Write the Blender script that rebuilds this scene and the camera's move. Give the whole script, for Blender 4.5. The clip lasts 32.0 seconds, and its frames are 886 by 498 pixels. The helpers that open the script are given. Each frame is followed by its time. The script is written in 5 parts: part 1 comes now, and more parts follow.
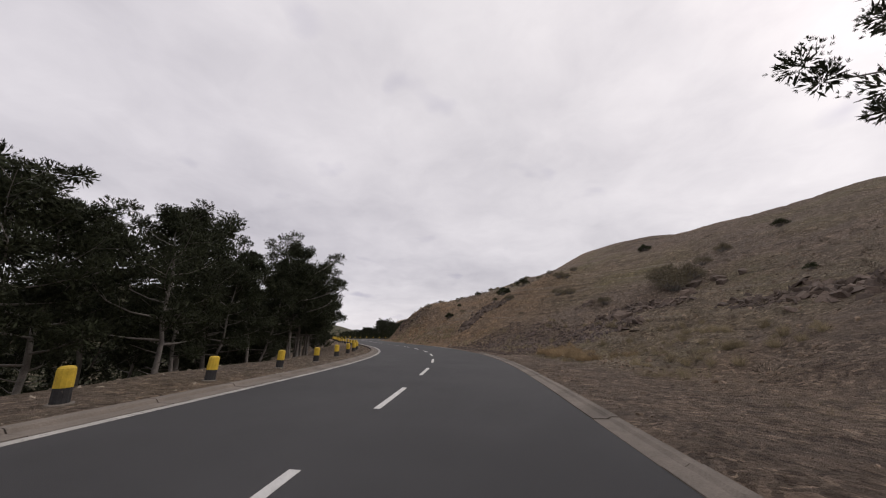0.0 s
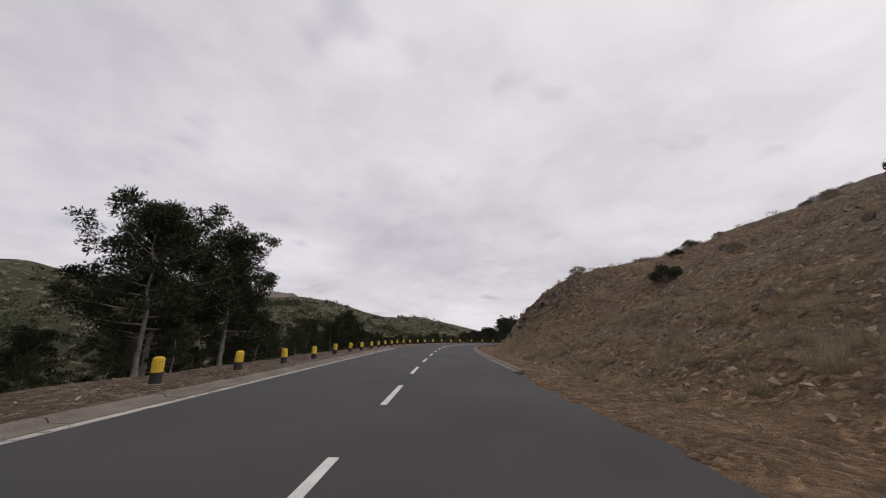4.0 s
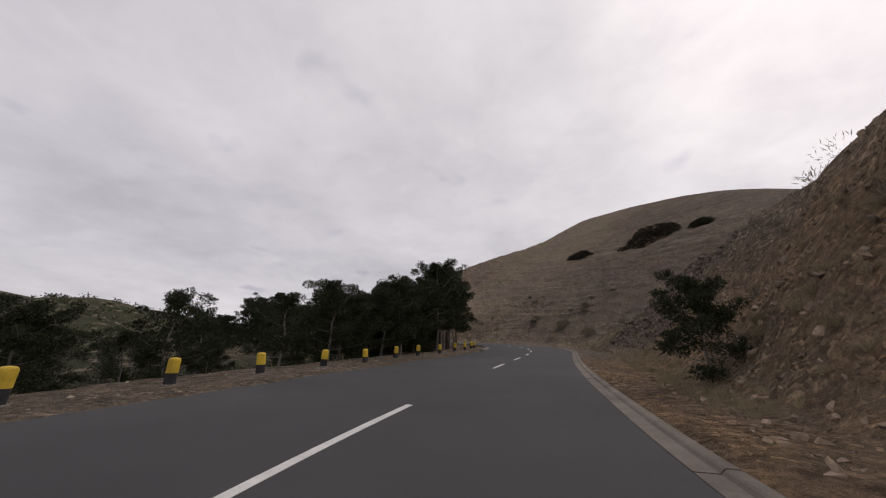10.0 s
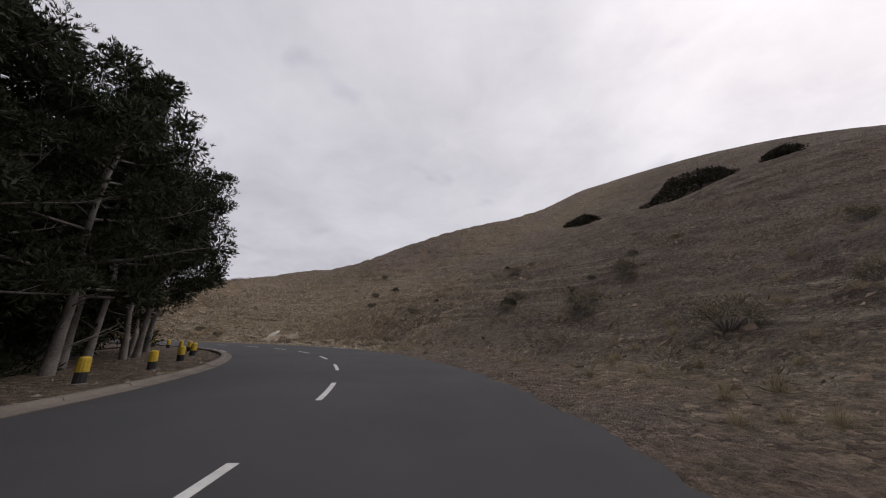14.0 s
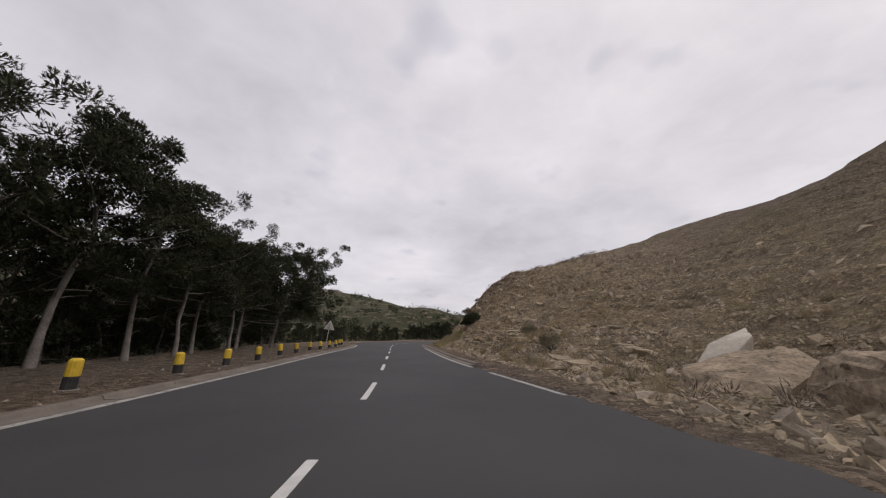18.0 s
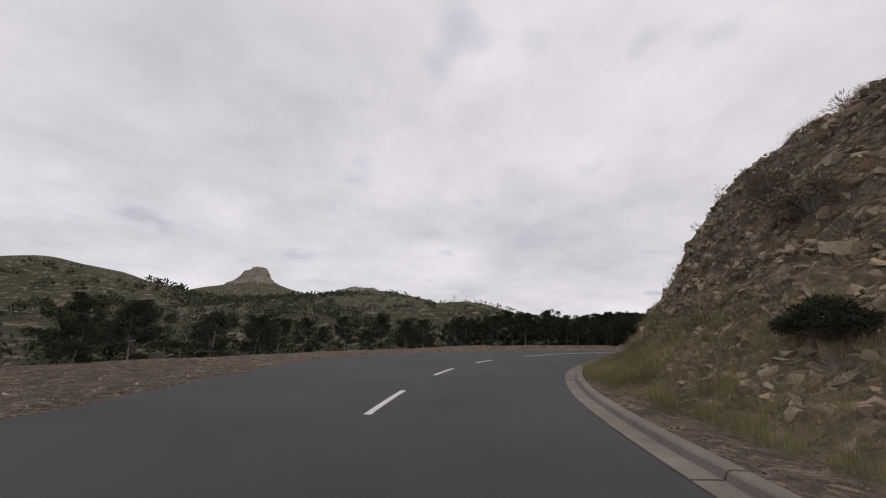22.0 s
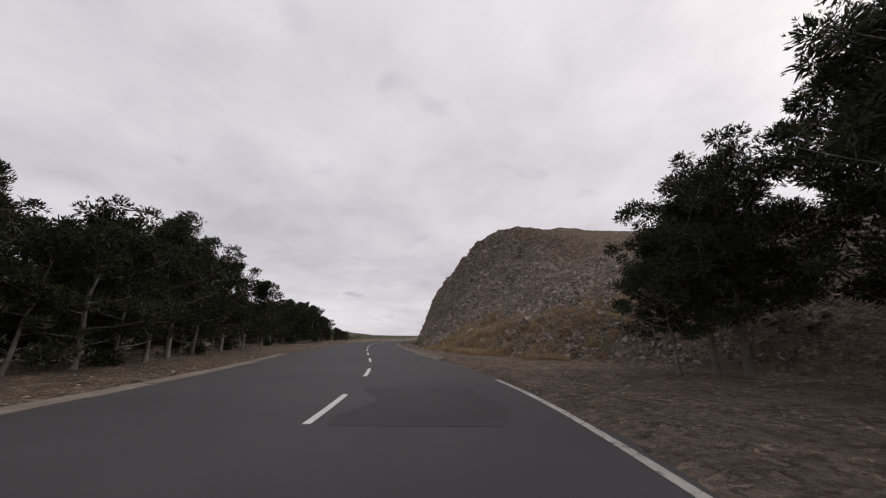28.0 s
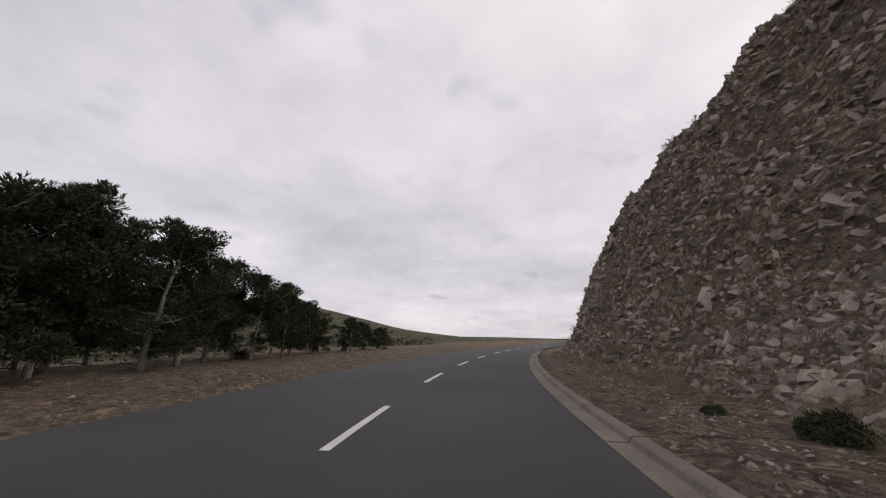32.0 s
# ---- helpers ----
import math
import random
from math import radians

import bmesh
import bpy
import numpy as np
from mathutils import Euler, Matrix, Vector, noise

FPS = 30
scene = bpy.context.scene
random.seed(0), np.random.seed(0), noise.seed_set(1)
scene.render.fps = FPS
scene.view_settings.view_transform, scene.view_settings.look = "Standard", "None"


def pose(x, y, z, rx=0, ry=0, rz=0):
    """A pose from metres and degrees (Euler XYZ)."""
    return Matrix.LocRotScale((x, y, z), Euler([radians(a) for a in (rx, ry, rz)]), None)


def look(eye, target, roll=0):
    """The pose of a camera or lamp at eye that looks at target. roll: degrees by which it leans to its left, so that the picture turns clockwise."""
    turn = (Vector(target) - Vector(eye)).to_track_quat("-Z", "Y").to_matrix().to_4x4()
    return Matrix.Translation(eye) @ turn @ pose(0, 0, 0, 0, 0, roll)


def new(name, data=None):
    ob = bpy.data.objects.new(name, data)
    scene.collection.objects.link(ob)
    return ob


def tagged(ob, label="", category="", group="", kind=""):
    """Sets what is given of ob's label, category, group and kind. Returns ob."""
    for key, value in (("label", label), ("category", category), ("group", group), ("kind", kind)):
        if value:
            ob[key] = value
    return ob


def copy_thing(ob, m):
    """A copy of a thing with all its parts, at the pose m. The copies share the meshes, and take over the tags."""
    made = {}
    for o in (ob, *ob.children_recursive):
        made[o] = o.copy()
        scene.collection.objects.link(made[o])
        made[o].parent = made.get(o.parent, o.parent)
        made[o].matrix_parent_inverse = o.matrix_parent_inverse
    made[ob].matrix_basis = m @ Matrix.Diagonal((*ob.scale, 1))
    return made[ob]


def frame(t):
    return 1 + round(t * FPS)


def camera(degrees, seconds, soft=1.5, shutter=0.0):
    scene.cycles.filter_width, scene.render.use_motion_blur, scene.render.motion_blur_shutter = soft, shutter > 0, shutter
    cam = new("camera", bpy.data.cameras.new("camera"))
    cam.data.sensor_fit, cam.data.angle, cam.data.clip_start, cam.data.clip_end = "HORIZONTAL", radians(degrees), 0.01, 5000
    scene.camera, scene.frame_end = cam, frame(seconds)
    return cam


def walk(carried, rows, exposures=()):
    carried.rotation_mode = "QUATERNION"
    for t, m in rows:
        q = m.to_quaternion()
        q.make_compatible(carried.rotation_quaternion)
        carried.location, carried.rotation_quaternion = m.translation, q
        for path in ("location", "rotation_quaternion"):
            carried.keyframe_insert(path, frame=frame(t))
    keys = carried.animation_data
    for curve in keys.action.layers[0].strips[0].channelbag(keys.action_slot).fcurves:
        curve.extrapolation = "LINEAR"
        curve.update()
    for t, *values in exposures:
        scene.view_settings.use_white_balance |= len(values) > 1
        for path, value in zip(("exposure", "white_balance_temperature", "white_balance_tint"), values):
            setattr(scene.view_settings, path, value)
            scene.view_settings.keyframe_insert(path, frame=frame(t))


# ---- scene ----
# camera: a dashboard camera in a car on a winding hill road
cam = camera(106.5, 32.0, 1.15)
EYE_HEIGHT, CAM_TURN, CAM_PITCH, CAM_ROLL = 1.25, 4.0, 14.69, 0.9
# seconds, x, y, heading of the car
WAY = [
    (0.0, 0.00, 0.00, 0.0), (0.5, -0.02, 5.20, 0.2), (1.0, -0.05, 10.40, 0.6), (1.5, -0.25, 15.60, 2.8),
    (2.0, -0.77, 20.77, 6.5), (2.5, -1.68, 25.89, 11.1), (3.0, -2.96, 30.93, 15.0), (3.5, -4.53, 35.89, 18.2),
    (4.0, -6.41, 40.74, 21.9), (4.5, -8.50, 45.50, 24.0), (5.0, -10.68, 50.22, 24.8), (5.5, -12.86, 54.94, 24.7),
    (6.0, -14.97, 59.69, 23.6), (6.5, -16.97, 64.49, 22.5), (7.0, -18.87, 69.33, 21.0), (7.5, -20.56, 74.25, 18.4),
    (8.0, -21.92, 79.27, 14.2), (8.5, -22.82, 84.39, 8.6), (9.0, -23.03, 89.58, 0.5), (9.5, -22.50, 94.76, -7.6),
    (10.0, -21.22, 99.80, -16.1), (10.5, -19.21, 104.59, -24.2), (11.0, -16.74, 109.17, -29.3), (11.5, -14.02, 113.60, -31.9),
    (12.0, -11.15, 117.94, -33.7), (12.5, -8.29, 122.28, -33.1), (13.0, -5.60, 126.73, -30.4), (13.5, -3.26, 131.37, -25.5),
    (14.0, -1.48, 136.26, -18.4), (14.5, -0.38, 141.34, -10.6), (15.0, -0.03, 146.53, -2.0), (15.5, -0.44, 151.71, 6.2),
    (16.0, -1.53, 156.80, 13.7), (16.5, -3.25, 161.70, 20.8), (17.0, -5.56, 166.37, 27.7), (17.5, -8.37, 170.74, 34.0),
    (18.0, -11.62, 174.80, 39.9), (18.5, -15.28, 178.49, 46.0), (19.0, -19.21, 181.89, 49.8), (19.5, -23.30, 185.11, 52.2),
    (20.0, -27.43, 188.27, 52.6), (20.5, -31.57, 191.41, 52.7), (21.0, -35.67, 194.62, 51.6), (21.5, -39.64, 197.97, 49.3),
    (22.0, -43.47, 201.49, 46.7), (22.5, -47.00, 205.31, 41.5), (23.0, -50.10, 209.49, 35.2), (23.5, -52.70, 213.98, 28.6),
    (24.0, -54.60, 218.83, 19.3), (24.5, -55.69, 223.91, 10.4), (25.0, -56.20, 229.09, 4.6), (25.5, -56.25, 234.29, -0.6),
    (26.0, -55.83, 239.47, -5.6), (26.5, -55.13, 244.62, -8.1), (27.0, -54.41, 249.77, -7.7), (27.5, -53.82, 254.94, -6.0),
    (28.0, -53.60, 260.13, -1.3), (28.5, -53.80, 265.33, 3.1), (29.0, -54.40, 270.50, 7.6), (29.5, -55.44, 275.59, 12.5),
    (30.0, -56.79, 280.61, 15.5), (30.5, -58.24, 285.60, 16.3), (31.0, -59.71, 290.59, 16.3), (31.5, -61.12, 295.60, 15.5),
    (32.0, -62.35, 300.65, 13.0),
]
walk(cam, [(t, Matrix.Translation((x, y, EYE_HEIGHT)) @ pose(0, 0, 0, 0, 0, h + CAM_TURN) @ pose(0, 0, 0, 90 + CAM_PITCH) @ pose(0, 0, 0, 0, 0, CAM_ROLL))
           for t, x, y, h in WAY], exposures=[(t, e, 6430 if 10.5 < t < 15 else 6640, 16) for t, e in ((0.0, 0.0), (9.0, -0.06), (10.0, -0.16), (11.0, -0.2), (13.0, -0.25), (14.5, -0.1), (16.5, 0.05), (24.0, 0.05), (25.5, -0.05), (28.0, -0.05), (30.0, 0.05), (32.0, 0.05))])

# ---- light: an overcast sky, the sun a bright patch behind the cloud ----
SUN_AZIMUTH, SUN_HEIGHT = radians(-75), radians(42)
sun_way = Vector((-math.sin(SUN_AZIMUTH) * math.cos(SUN_HEIGHT), math.cos(SUN_AZIMUTH) * math.cos(SUN_HEIGHT), math.sin(SUN_HEIGHT)))
sun = new("sun", bpy.data.lights.new("sun", "SUN"))
sun.data.energy, sun.data.angle, sun.data.color = 0.6, radians(20), (1.0, 0.96, 0.9)
sun.matrix_world = look(sun_way * 100, (0, 0, 0))


class Nodes:
    """Short hand for node trees."""
    def __init__(self, tree):
        self.tree = tree
        tree.nodes.clear()

    def n(self, kind, **values):
        node = self.tree.nodes.new("ShaderNode" + kind)
        for key, value in values.items():
            if key.startswith("i_"):
                node.inputs[key[2:].replace("_", " ")].default_value = value
            else:
                setattr(node, key, value)
        return node

    def link(self, a, b):
        self.tree.links.new(a, b)

    def noise(self, vec, scale, detail=4.0, rough=0.6, seed=0.0, distort=0.0):
        node = self.n("TexNoise", noise_dimensions="4D", i_Scale=scale, i_Detail=detail, i_Roughness=rough, i_W=seed, i_Distortion=distort)
        if vec is not None:
            self.link(vec, node.inputs["Vector"])
        return node.outputs["Fac"]

    def ramp(self, fac, stops):
        node = self.n("ValToRGB")
        el = node.color_ramp.elements
        while len(el) < len(stops):
            el.new(0.5)
        for e, (p, c) in zip(el, stops):
            e.position, e.color = p, (*c, 1) if len(c) == 3 else c
        self.link(fac, node.inputs["Fac"])
        return node.outputs["Color"]

    def mix(self, fac, a, b, blend="MIX"):
        node = self.n("Mix", data_type="RGBA", blend_type=blend)
        for value, i in ((fac, 0), (a, 6), (b, 7)):
            if hasattr(value, "links"):
                self.link(value, node.inputs[i])
            else:
                node.inputs[i].default_value = value if i == 0 else (*value, 1)
        return node.outputs[2]

    def math(self, op, a, b=0.0, c=0.0, clamp=False):
        node = self.n("Math", operation=op, use_clamp=clamp)
        for i, value in enumerate((a, b, c)):
            if hasattr(value, "links"):
                self.link(value, node.inputs[i])
            else:
                node.inputs[i].default_value = value
        return node.outputs[0]


world = bpy.data.worlds.new("sky")
scene.world = world
world.use_nodes = True
N = Nodes(world.node_tree)
coord = N.n("TexCoord").outputs["Generated"]
sep = N.n("SeparateXYZ")
N.link(coord, sep.inputs[0])
high = N.math("MAXIMUM", sep.outputs[2], 0.0)
flat = N.math("ADD", high, 0.22)
comb = N.n("CombineXYZ")
N.link(N.math("DIVIDE", sep.outputs[0], flat), comb.inputs[0])
N.link(N.math("DIVIDE", sep.outputs[1], flat), comb.inputs[1])
puffs = N.noise(comb.outputs[0], 1.1, 4, 0.45, 2.3, 0.2)
puffs = N.math("ADD", N.math("MULTIPLY", puffs, 0.72), N.math("MULTIPLY", N.noise(comb.outputs[0], 4.5, 5, 0.6, 5.7, 0.4), 0.28))
cloud = N.ramp(puffs, [(0.34, (0.55, 0.55, 0.58)), (0.5, (0.70, 0.70, 0.72)), (0.66, (0.84, 0.84, 0.85))])
spot = N.ramp(N.noise(comb.outputs[0], 2.6, 3, 0.5, 8.1), [(0.27, (0.80, 0.80, 0.86)), (0.38, (1, 1, 1))])
cloud = N.mix(1.0, cloud, spot, "MULTIPLY")
dot = N.n("VectorMath", operation="DOT_PRODUCT")
N.link(coord, dot.inputs[0])
dot.inputs[1].default_value = sun_way
bright = N.ramp(dot.outputs["Value"], [(0.0, (0.96, 0.96, 0.98)), (0.6, (0.99, 0.99, 0.99)), (0.88, (1.2, 1.19, 1.17)), (1.0, (1.75, 1.7, 1.62))])
cloud = N.mix(1.0, cloud, bright, "MULTIPLY")
sky = N.n("TexSky", sky_type="NISHITA", sun_disc=False, sun_elevation=SUN_HEIGHT, sun_rotation=-SUN_AZIMUTH)
sky_thin = N.mix(1.0, sky.outputs["Color"], (0.09, 0.09, 0.09), "MULTIPLY")
back = N.n("Background", i_Strength=1.0)
N.link(N.mix(0.93, sky_thin, cloud), back.inputs["Color"])
out = N.n("OutputWorld")
N.link(back.outputs[0], out.inputs["Surface"])


# ---- materials ----
def material(name, base, rough=0.9, seed=0.0, grain=30.0, grain_amount=0.25, patch=1.2, patch_amount=0.3, bump=0.4, per_object=0.0, per_island=0.0,
             metal=0.0, specular=0.3, translucent=0.0, speck=None, speck_scale=60.0, speck_from=0.66):
    """A procedural surface: base colour, patches at one scale, grain at another, fine relief."""
    m = bpy.data.materials.new(name)
    m.use_nodes = True
    k = Nodes(m.node_tree)
    where = k.n("TexCoord").outputs["Object"]
    if per_object or per_island:
        where = k.n("NewGeometry").outputs["Position"]
    big = k.noise(where, patch, 4, 0.6, seed)
    fine = k.noise(where, grain, 5, 0.65, seed + 3)
    dark, light = [tuple(c * (1 - patch_amount) for c in base), tuple(min(1, c * (1 + patch_amount)) for c in base)]
    col = k.ramp(big, [(0.3, dark), (0.7, light)])
    g0, g1 = 1 - grain_amount, 1 + grain_amount
    col = k.mix(1.0, col, k.ramp(fine, [(0.3, (g0, g0, g0)), (0.7, (g1, g1, g1))]), "MULTIPLY")
    if speck:
        col = k.mix(k.ramp(k.noise(where, speck_scale, 3, 0.6, seed + 7), [(speck_from, (0, 0, 0)), (speck_from + 0.08, (1, 1, 1))]), col, speck)
    if per_object or per_island:
        amount = per_object or per_island
        value = k.n("ObjectInfo").outputs["Random"] if per_object else k.n("NewGeometry").outputs["Random Per Island"]
        tone = k.ramp(value, [(0.0, (1 - amount, 1 - amount, 1 - amount)), (1.0, (1 + amount, 1 + amount * 0.92, 1 + amount * 0.8))])
        col = k.mix(1.0, col, tone, "MULTIPLY")
    surf = k.n("BsdfPrincipled", i_Roughness=rough, i_Metallic=metal)
    surf.inputs["Specular IOR Level"].default_value = specular
    k.link(col, surf.inputs["Base Color"])
    if bump:
        b = k.n("Bump", i_Strength=bump, i_Distance=0.02)
        k.link(fine, b.inputs["Height"])
        k.link(b.outputs[0], surf.inputs["Normal"])
    result = surf.outputs[0]
    if translucent:
        tr = k.n("BsdfTranslucent")
        k.link(col, tr.inputs["Color"])
        ms = k.n("MixShader", i_Fac=translucent)
        k.link(surf.outputs[0], ms.inputs[1])
        k.link(tr.outputs[0], ms.inputs[2])
        result = ms.outputs[0]
    o = k.n("OutputMaterial")
    k.link(result, o.inputs["Surface"])
    return m


def ground_material():
    """Dirt, dry grass and stone, by two attributes that say what covers the ground."""
    m = bpy.data.materials.new("hill_ground")
    m.use_nodes = True
    k = Nodes(m.node_tree)
    where = k.n("NewGeometry").outputs["Position"]
    grass = k.n("Attribute", attribute_name="grass").outputs["Fac"]
    stone = k.n("Attribute", attribute_name="stone").outputs["Fac"]
    scrub = k.n("Attribute", attribute_name="scrub").outputs["Fac"]
    n1 = k.noise(where, 0.09, 5, 0.6, 1)
    n2 = k.noise(where, 0.8, 5, 0.65, 2)
    n3 = k.noise(where, 6.0, 6, 0.7, 3)
    n4 = k.noise(where, 45.0, 4, 0.7, 4)
    dirt = k.mix(k.ramp(n1, [(0.35, (0, 0, 0)), (0.65, (1, 1, 1))]), (0.19, 0.156, 0.13), (0.232, 0.182, 0.142))
    dirt = k.mix(k.ramp(n2, [(0.42, (0, 0, 0)), (0.66, (1, 1, 1))]), dirt, (0.145, 0.118, 0.1))
    straw = k.mix(k.ramp(n2, [(0.35, (0, 0, 0)), (0.62, (1, 1, 1))]), (0.152, 0.122, 0.094), (0.262, 0.216, 0.156))
    straw = k.mix(k.ramp(n1, [(0.45, (0, 0, 0)), (0.7, (1, 1, 1))]), straw, (0.15, 0.14, 0.075))
    rock = k.mix(k.ramp(n2, [(0.35, (0, 0, 0)), (0.65, (1, 1, 1))]), (0.29, 0.24, 0.2), (0.39, 0.325, 0.27))
    col = k.mix(k.math("MULTIPLY", grass, k.ramp(n2, [(0.3, (0.45, 0.45, 0.45)), (0.6, (1, 1, 1))])), dirt, straw)
    sand = k.n("Attribute", attribute_name="sand").outputs["Fac"]
    pale = k.mix(k.ramp(n2, [(0.32, (0, 0, 0)), (0.64, (1, 1, 1))]), (0.2, 0.158, 0.108), (0.35, 0.285, 0.19))
    col = k.mix(k.math("MULTIPLY", sand, k.ramp(k.noise(where, 0.5, 4, 0.65, 35), [(0.3, (0.4, 0.4, 0.4)), (0.55, (1, 1, 1))])), col, pale)
    clay = k.n("Attribute", attribute_name="clay").outputs["Fac"]
    earth = k.mix(k.ramp(n2, [(0.32, (0, 0, 0)), (0.66, (1, 1, 1))]), (0.18, 0.124, 0.084), (0.285, 0.198, 0.122))
    col = k.mix(k.math("MULTIPLY", clay, k.ramp(k.noise(where, 0.4, 4, 0.65, 33), [(0.3, (0.4, 0.4, 0.4)), (0.55, (1, 1, 1))])), col, earth)
    umber = k.n("Attribute", attribute_name="umber").outputs["Fac"]
    soil = k.mix(k.ramp(n2, [(0.3, (0, 0, 0)), (0.7, (1, 1, 1))]), (0.085, 0.066, 0.056), (0.135, 0.108, 0.088))
    col = k.mix(k.math("MULTIPLY", umber, k.ramp(k.noise(where, 0.35, 4, 0.65, 31), [(0.32, (0.35, 0.35, 0.35)), (0.6, (1, 1, 1))])), col, soil)
    cells = k.n("TexVoronoi", feature="F1", i_Scale=2.6)
    bent = k.n("VectorMath", operation="ADD")
    warp = k.n("TexNoise", i_Scale=1.6, i_Detail=3.0)
    k.link(where, warp.inputs["Vector"])
    k.link(where, bent.inputs[0])
    k.link(warp.outputs["Color"], bent.inputs[1])
    k.link(bent.outputs[0], cells.inputs["Vector"])
    small = k.n("TexVoronoi", feature="F1", i_Scale=7.5)
    k.link(bent.outputs[0], small.inputs["Vector"])
    tone = k.n("SeparateColor")
    k.link(cells.outputs["Color"], tone.inputs[0])
    rock = k.mix(1.0, rock, k.ramp(tone.outputs[0], [(0.0, (0.62, 0.6, 0.58)), (1.0, (1.2, 1.18, 1.12))]), "MULTIPLY")
    crack = k.ramp(cells.outputs["Distance"], [(0.25, (1, 1, 1)), (0.6, (0.55, 0.53, 0.52))])
    rock = k.mix(1.0, rock, crack, "MULTIPLY")
    lumps = k.math("MULTIPLY", stone, k.math("ADD", k.math("MULTIPLY", cells.outputs["Distance"], -1.0), k.math("MULTIPLY", small.outputs["Distance"], -0.45)))
    col = k.mix(k.math("MULTIPLY", stone, k.ramp(n3, [(0.35, (0.4, 0.4, 0.4)), (0.6, (1, 1, 1))])), col, rock)
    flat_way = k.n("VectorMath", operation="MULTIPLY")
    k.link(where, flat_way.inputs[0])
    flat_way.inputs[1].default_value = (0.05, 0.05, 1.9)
    beds_and_shade = k.noise(flat_way.outputs[0], 1.6, 4, 0.62, 12, 0.3)
    col = k.mix(k.math("MULTIPLY", grass, k.ramp(beds_and_shade, [(0.54, (0, 0, 0)), (0.60, (0.75, 0.75, 0.75))])), col, k.mix(n3, (0.27, 0.235, 0.19), (0.19, 0.16, 0.125)))
    # dark bands: shade below the ledges, painted into the ground colour
    col = k.mix(k.math("MULTIPLY", grass, k.ramp(beds_and_shade, [(0.37, (0.7, 0.7, 0.7)), (0.43, (0, 0, 0))])), col, (0.105, 0.085, 0.066))
    ochre = k.ramp(k.noise(where, 0.13, 4, 0.6, 21, 0.5), [(0.5, (0, 0, 0)), (0.62, (0.65, 0.65, 0.65))])
    ochre = k.math("MULTIPLY", ochre, k.math("ADD", 0.25, k.math("MULTIPLY", clay, 0.75)))
    col = k.mix(k.math("MULTIPLY", ochre, k.math("SUBTRACT", 1.0, k.math("MAXIMUM", scrub, k.math("MULTIPLY", grass, 0.75)))), col, (0.25, 0.165, 0.095))
    dark_scrub = k.mix(n3, (0.035, 0.040, 0.022), (0.07, 0.07, 0.04))
    col = k.mix(k.math("MULTIPLY", scrub, k.ramp(k.noise(where, 0.22, 4, 0.7, 9), [(0.38, (0, 0, 0)), (0.47, (1, 1, 1))])), col, dark_scrub)
    col = k.mix(1.0, col, k.ramp(n3, [(0.3, (0.58, 0.58, 0.58)), (0.7, (1.38, 1.35, 1.3))]), "MULTIPLY")
    col = k.mix(1.0, col, k.ramp(n4, [(0.25, (0.75, 0.75, 0.75)), (0.75, (1.25, 1.25, 1.25))]), "MULTIPLY")
    pebbles = k.n("TexVoronoi", feature="F1", i_Scale=8.5)
    k.link(bent.outputs[0], pebbles.inputs["Vector"])
    shade = k.n("SeparateColor")
    k.link(pebbles.outputs["Color"], shade.inputs[0])
    loose = k.math("MULTIPLY", k.math("SUBTRACT", 1.0, scrub), k.ramp(k.noise(where, 0.7, 5, 0.7, 41), [(0.38, (0.25, 0.25, 0.25)), (0.6, (1, 1, 1))]))
    col = k.mix(loose, col, k.mix(1.0, col, k.ramp(shade.outputs[0], [(0.0, (0.5, 0.48, 0.46)), (0.5, (1.03, 1.03, 1.03)), (0.8, (1.22, 1.2, 1.18)), (1.0, (2.0, 1.95, 1.85))]), "MULTIPLY"))
    clods = k.noise(where, 2.2, 6, 0.72, 43, 0.4)
    col = k.mix(1.0, col, k.ramp(clods, [(0.33, (0.68, 0.66, 0.64)), (0.5, (1.08, 1.08, 1.08)), (0.68, (1.42, 1.4, 1.37))]), "MULTIPLY")
    surf = k.n("BsdfPrincipled", i_Roughness=0.95)
    surf.inputs["Specular IOR Level"].default_value = 0.15
    k.link(col, surf.inputs["Base Color"])
    b1 = k.n("Bump", i_Strength=1.0, i_Distance=0.38)
    k.link(k.math("ADD", k.math("ADD", n3, k.math("MULTIPLY", clods, 1.5)), k.math("ADD", k.math("MULTIPLY", lumps, 1.6), k.math("MULTIPLY", k.math("MULTIPLY", loose, pebbles.outputs["Distance"]), -0.3))), b1.inputs["Height"])
    b2 = k.n("Bump", i_Strength=0.7, i_Distance=0.03)
    k.link(n4, b2.inputs["Height"])
    k.link(b1.outputs[0], b2.inputs["Normal"])
    k.link(b2.outputs[0], surf.inputs["Normal"])
    o = k.n("OutputMaterial")
    k.link(surf.outputs[0], o.inputs["Surface"])
    return m


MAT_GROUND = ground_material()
MAT_ASPHALT = material("asphalt", (0.052, 0.051, 0.052), 0.82, 1, 90, 0.35, 0.3, 0.2, 0.5, speck=(0.11, 0.11, 0.11), speck_scale=140, specular=0.35)
MAT_OLDASPHALT = material("old_asphalt", (0.045, 0.044, 0.045), 0.85, 1.5, 80, 0.35, 0.8, 0.2, 0.5, speck=(0.09, 0.088, 0.085), speck_scale=120, specular=0.3)
MAT_PAINT = material("road_paint", (0.62, 0.61, 0.58), 0.7, 2, 60, 0.1, 2.5, 0.15, 0.2, speck=(0.25, 0.25, 0.24), speck_scale=25, speck_from=0.68)
MAT_OLDPAINT = material("worn_paint", (0.40, 0.38, 0.35), 0.8, 2.5, 50, 0.15, 1.8, 0.3, 0.2, speck=(0.13, 0.125, 0.12), speck_scale=9, speck_from=0.56)
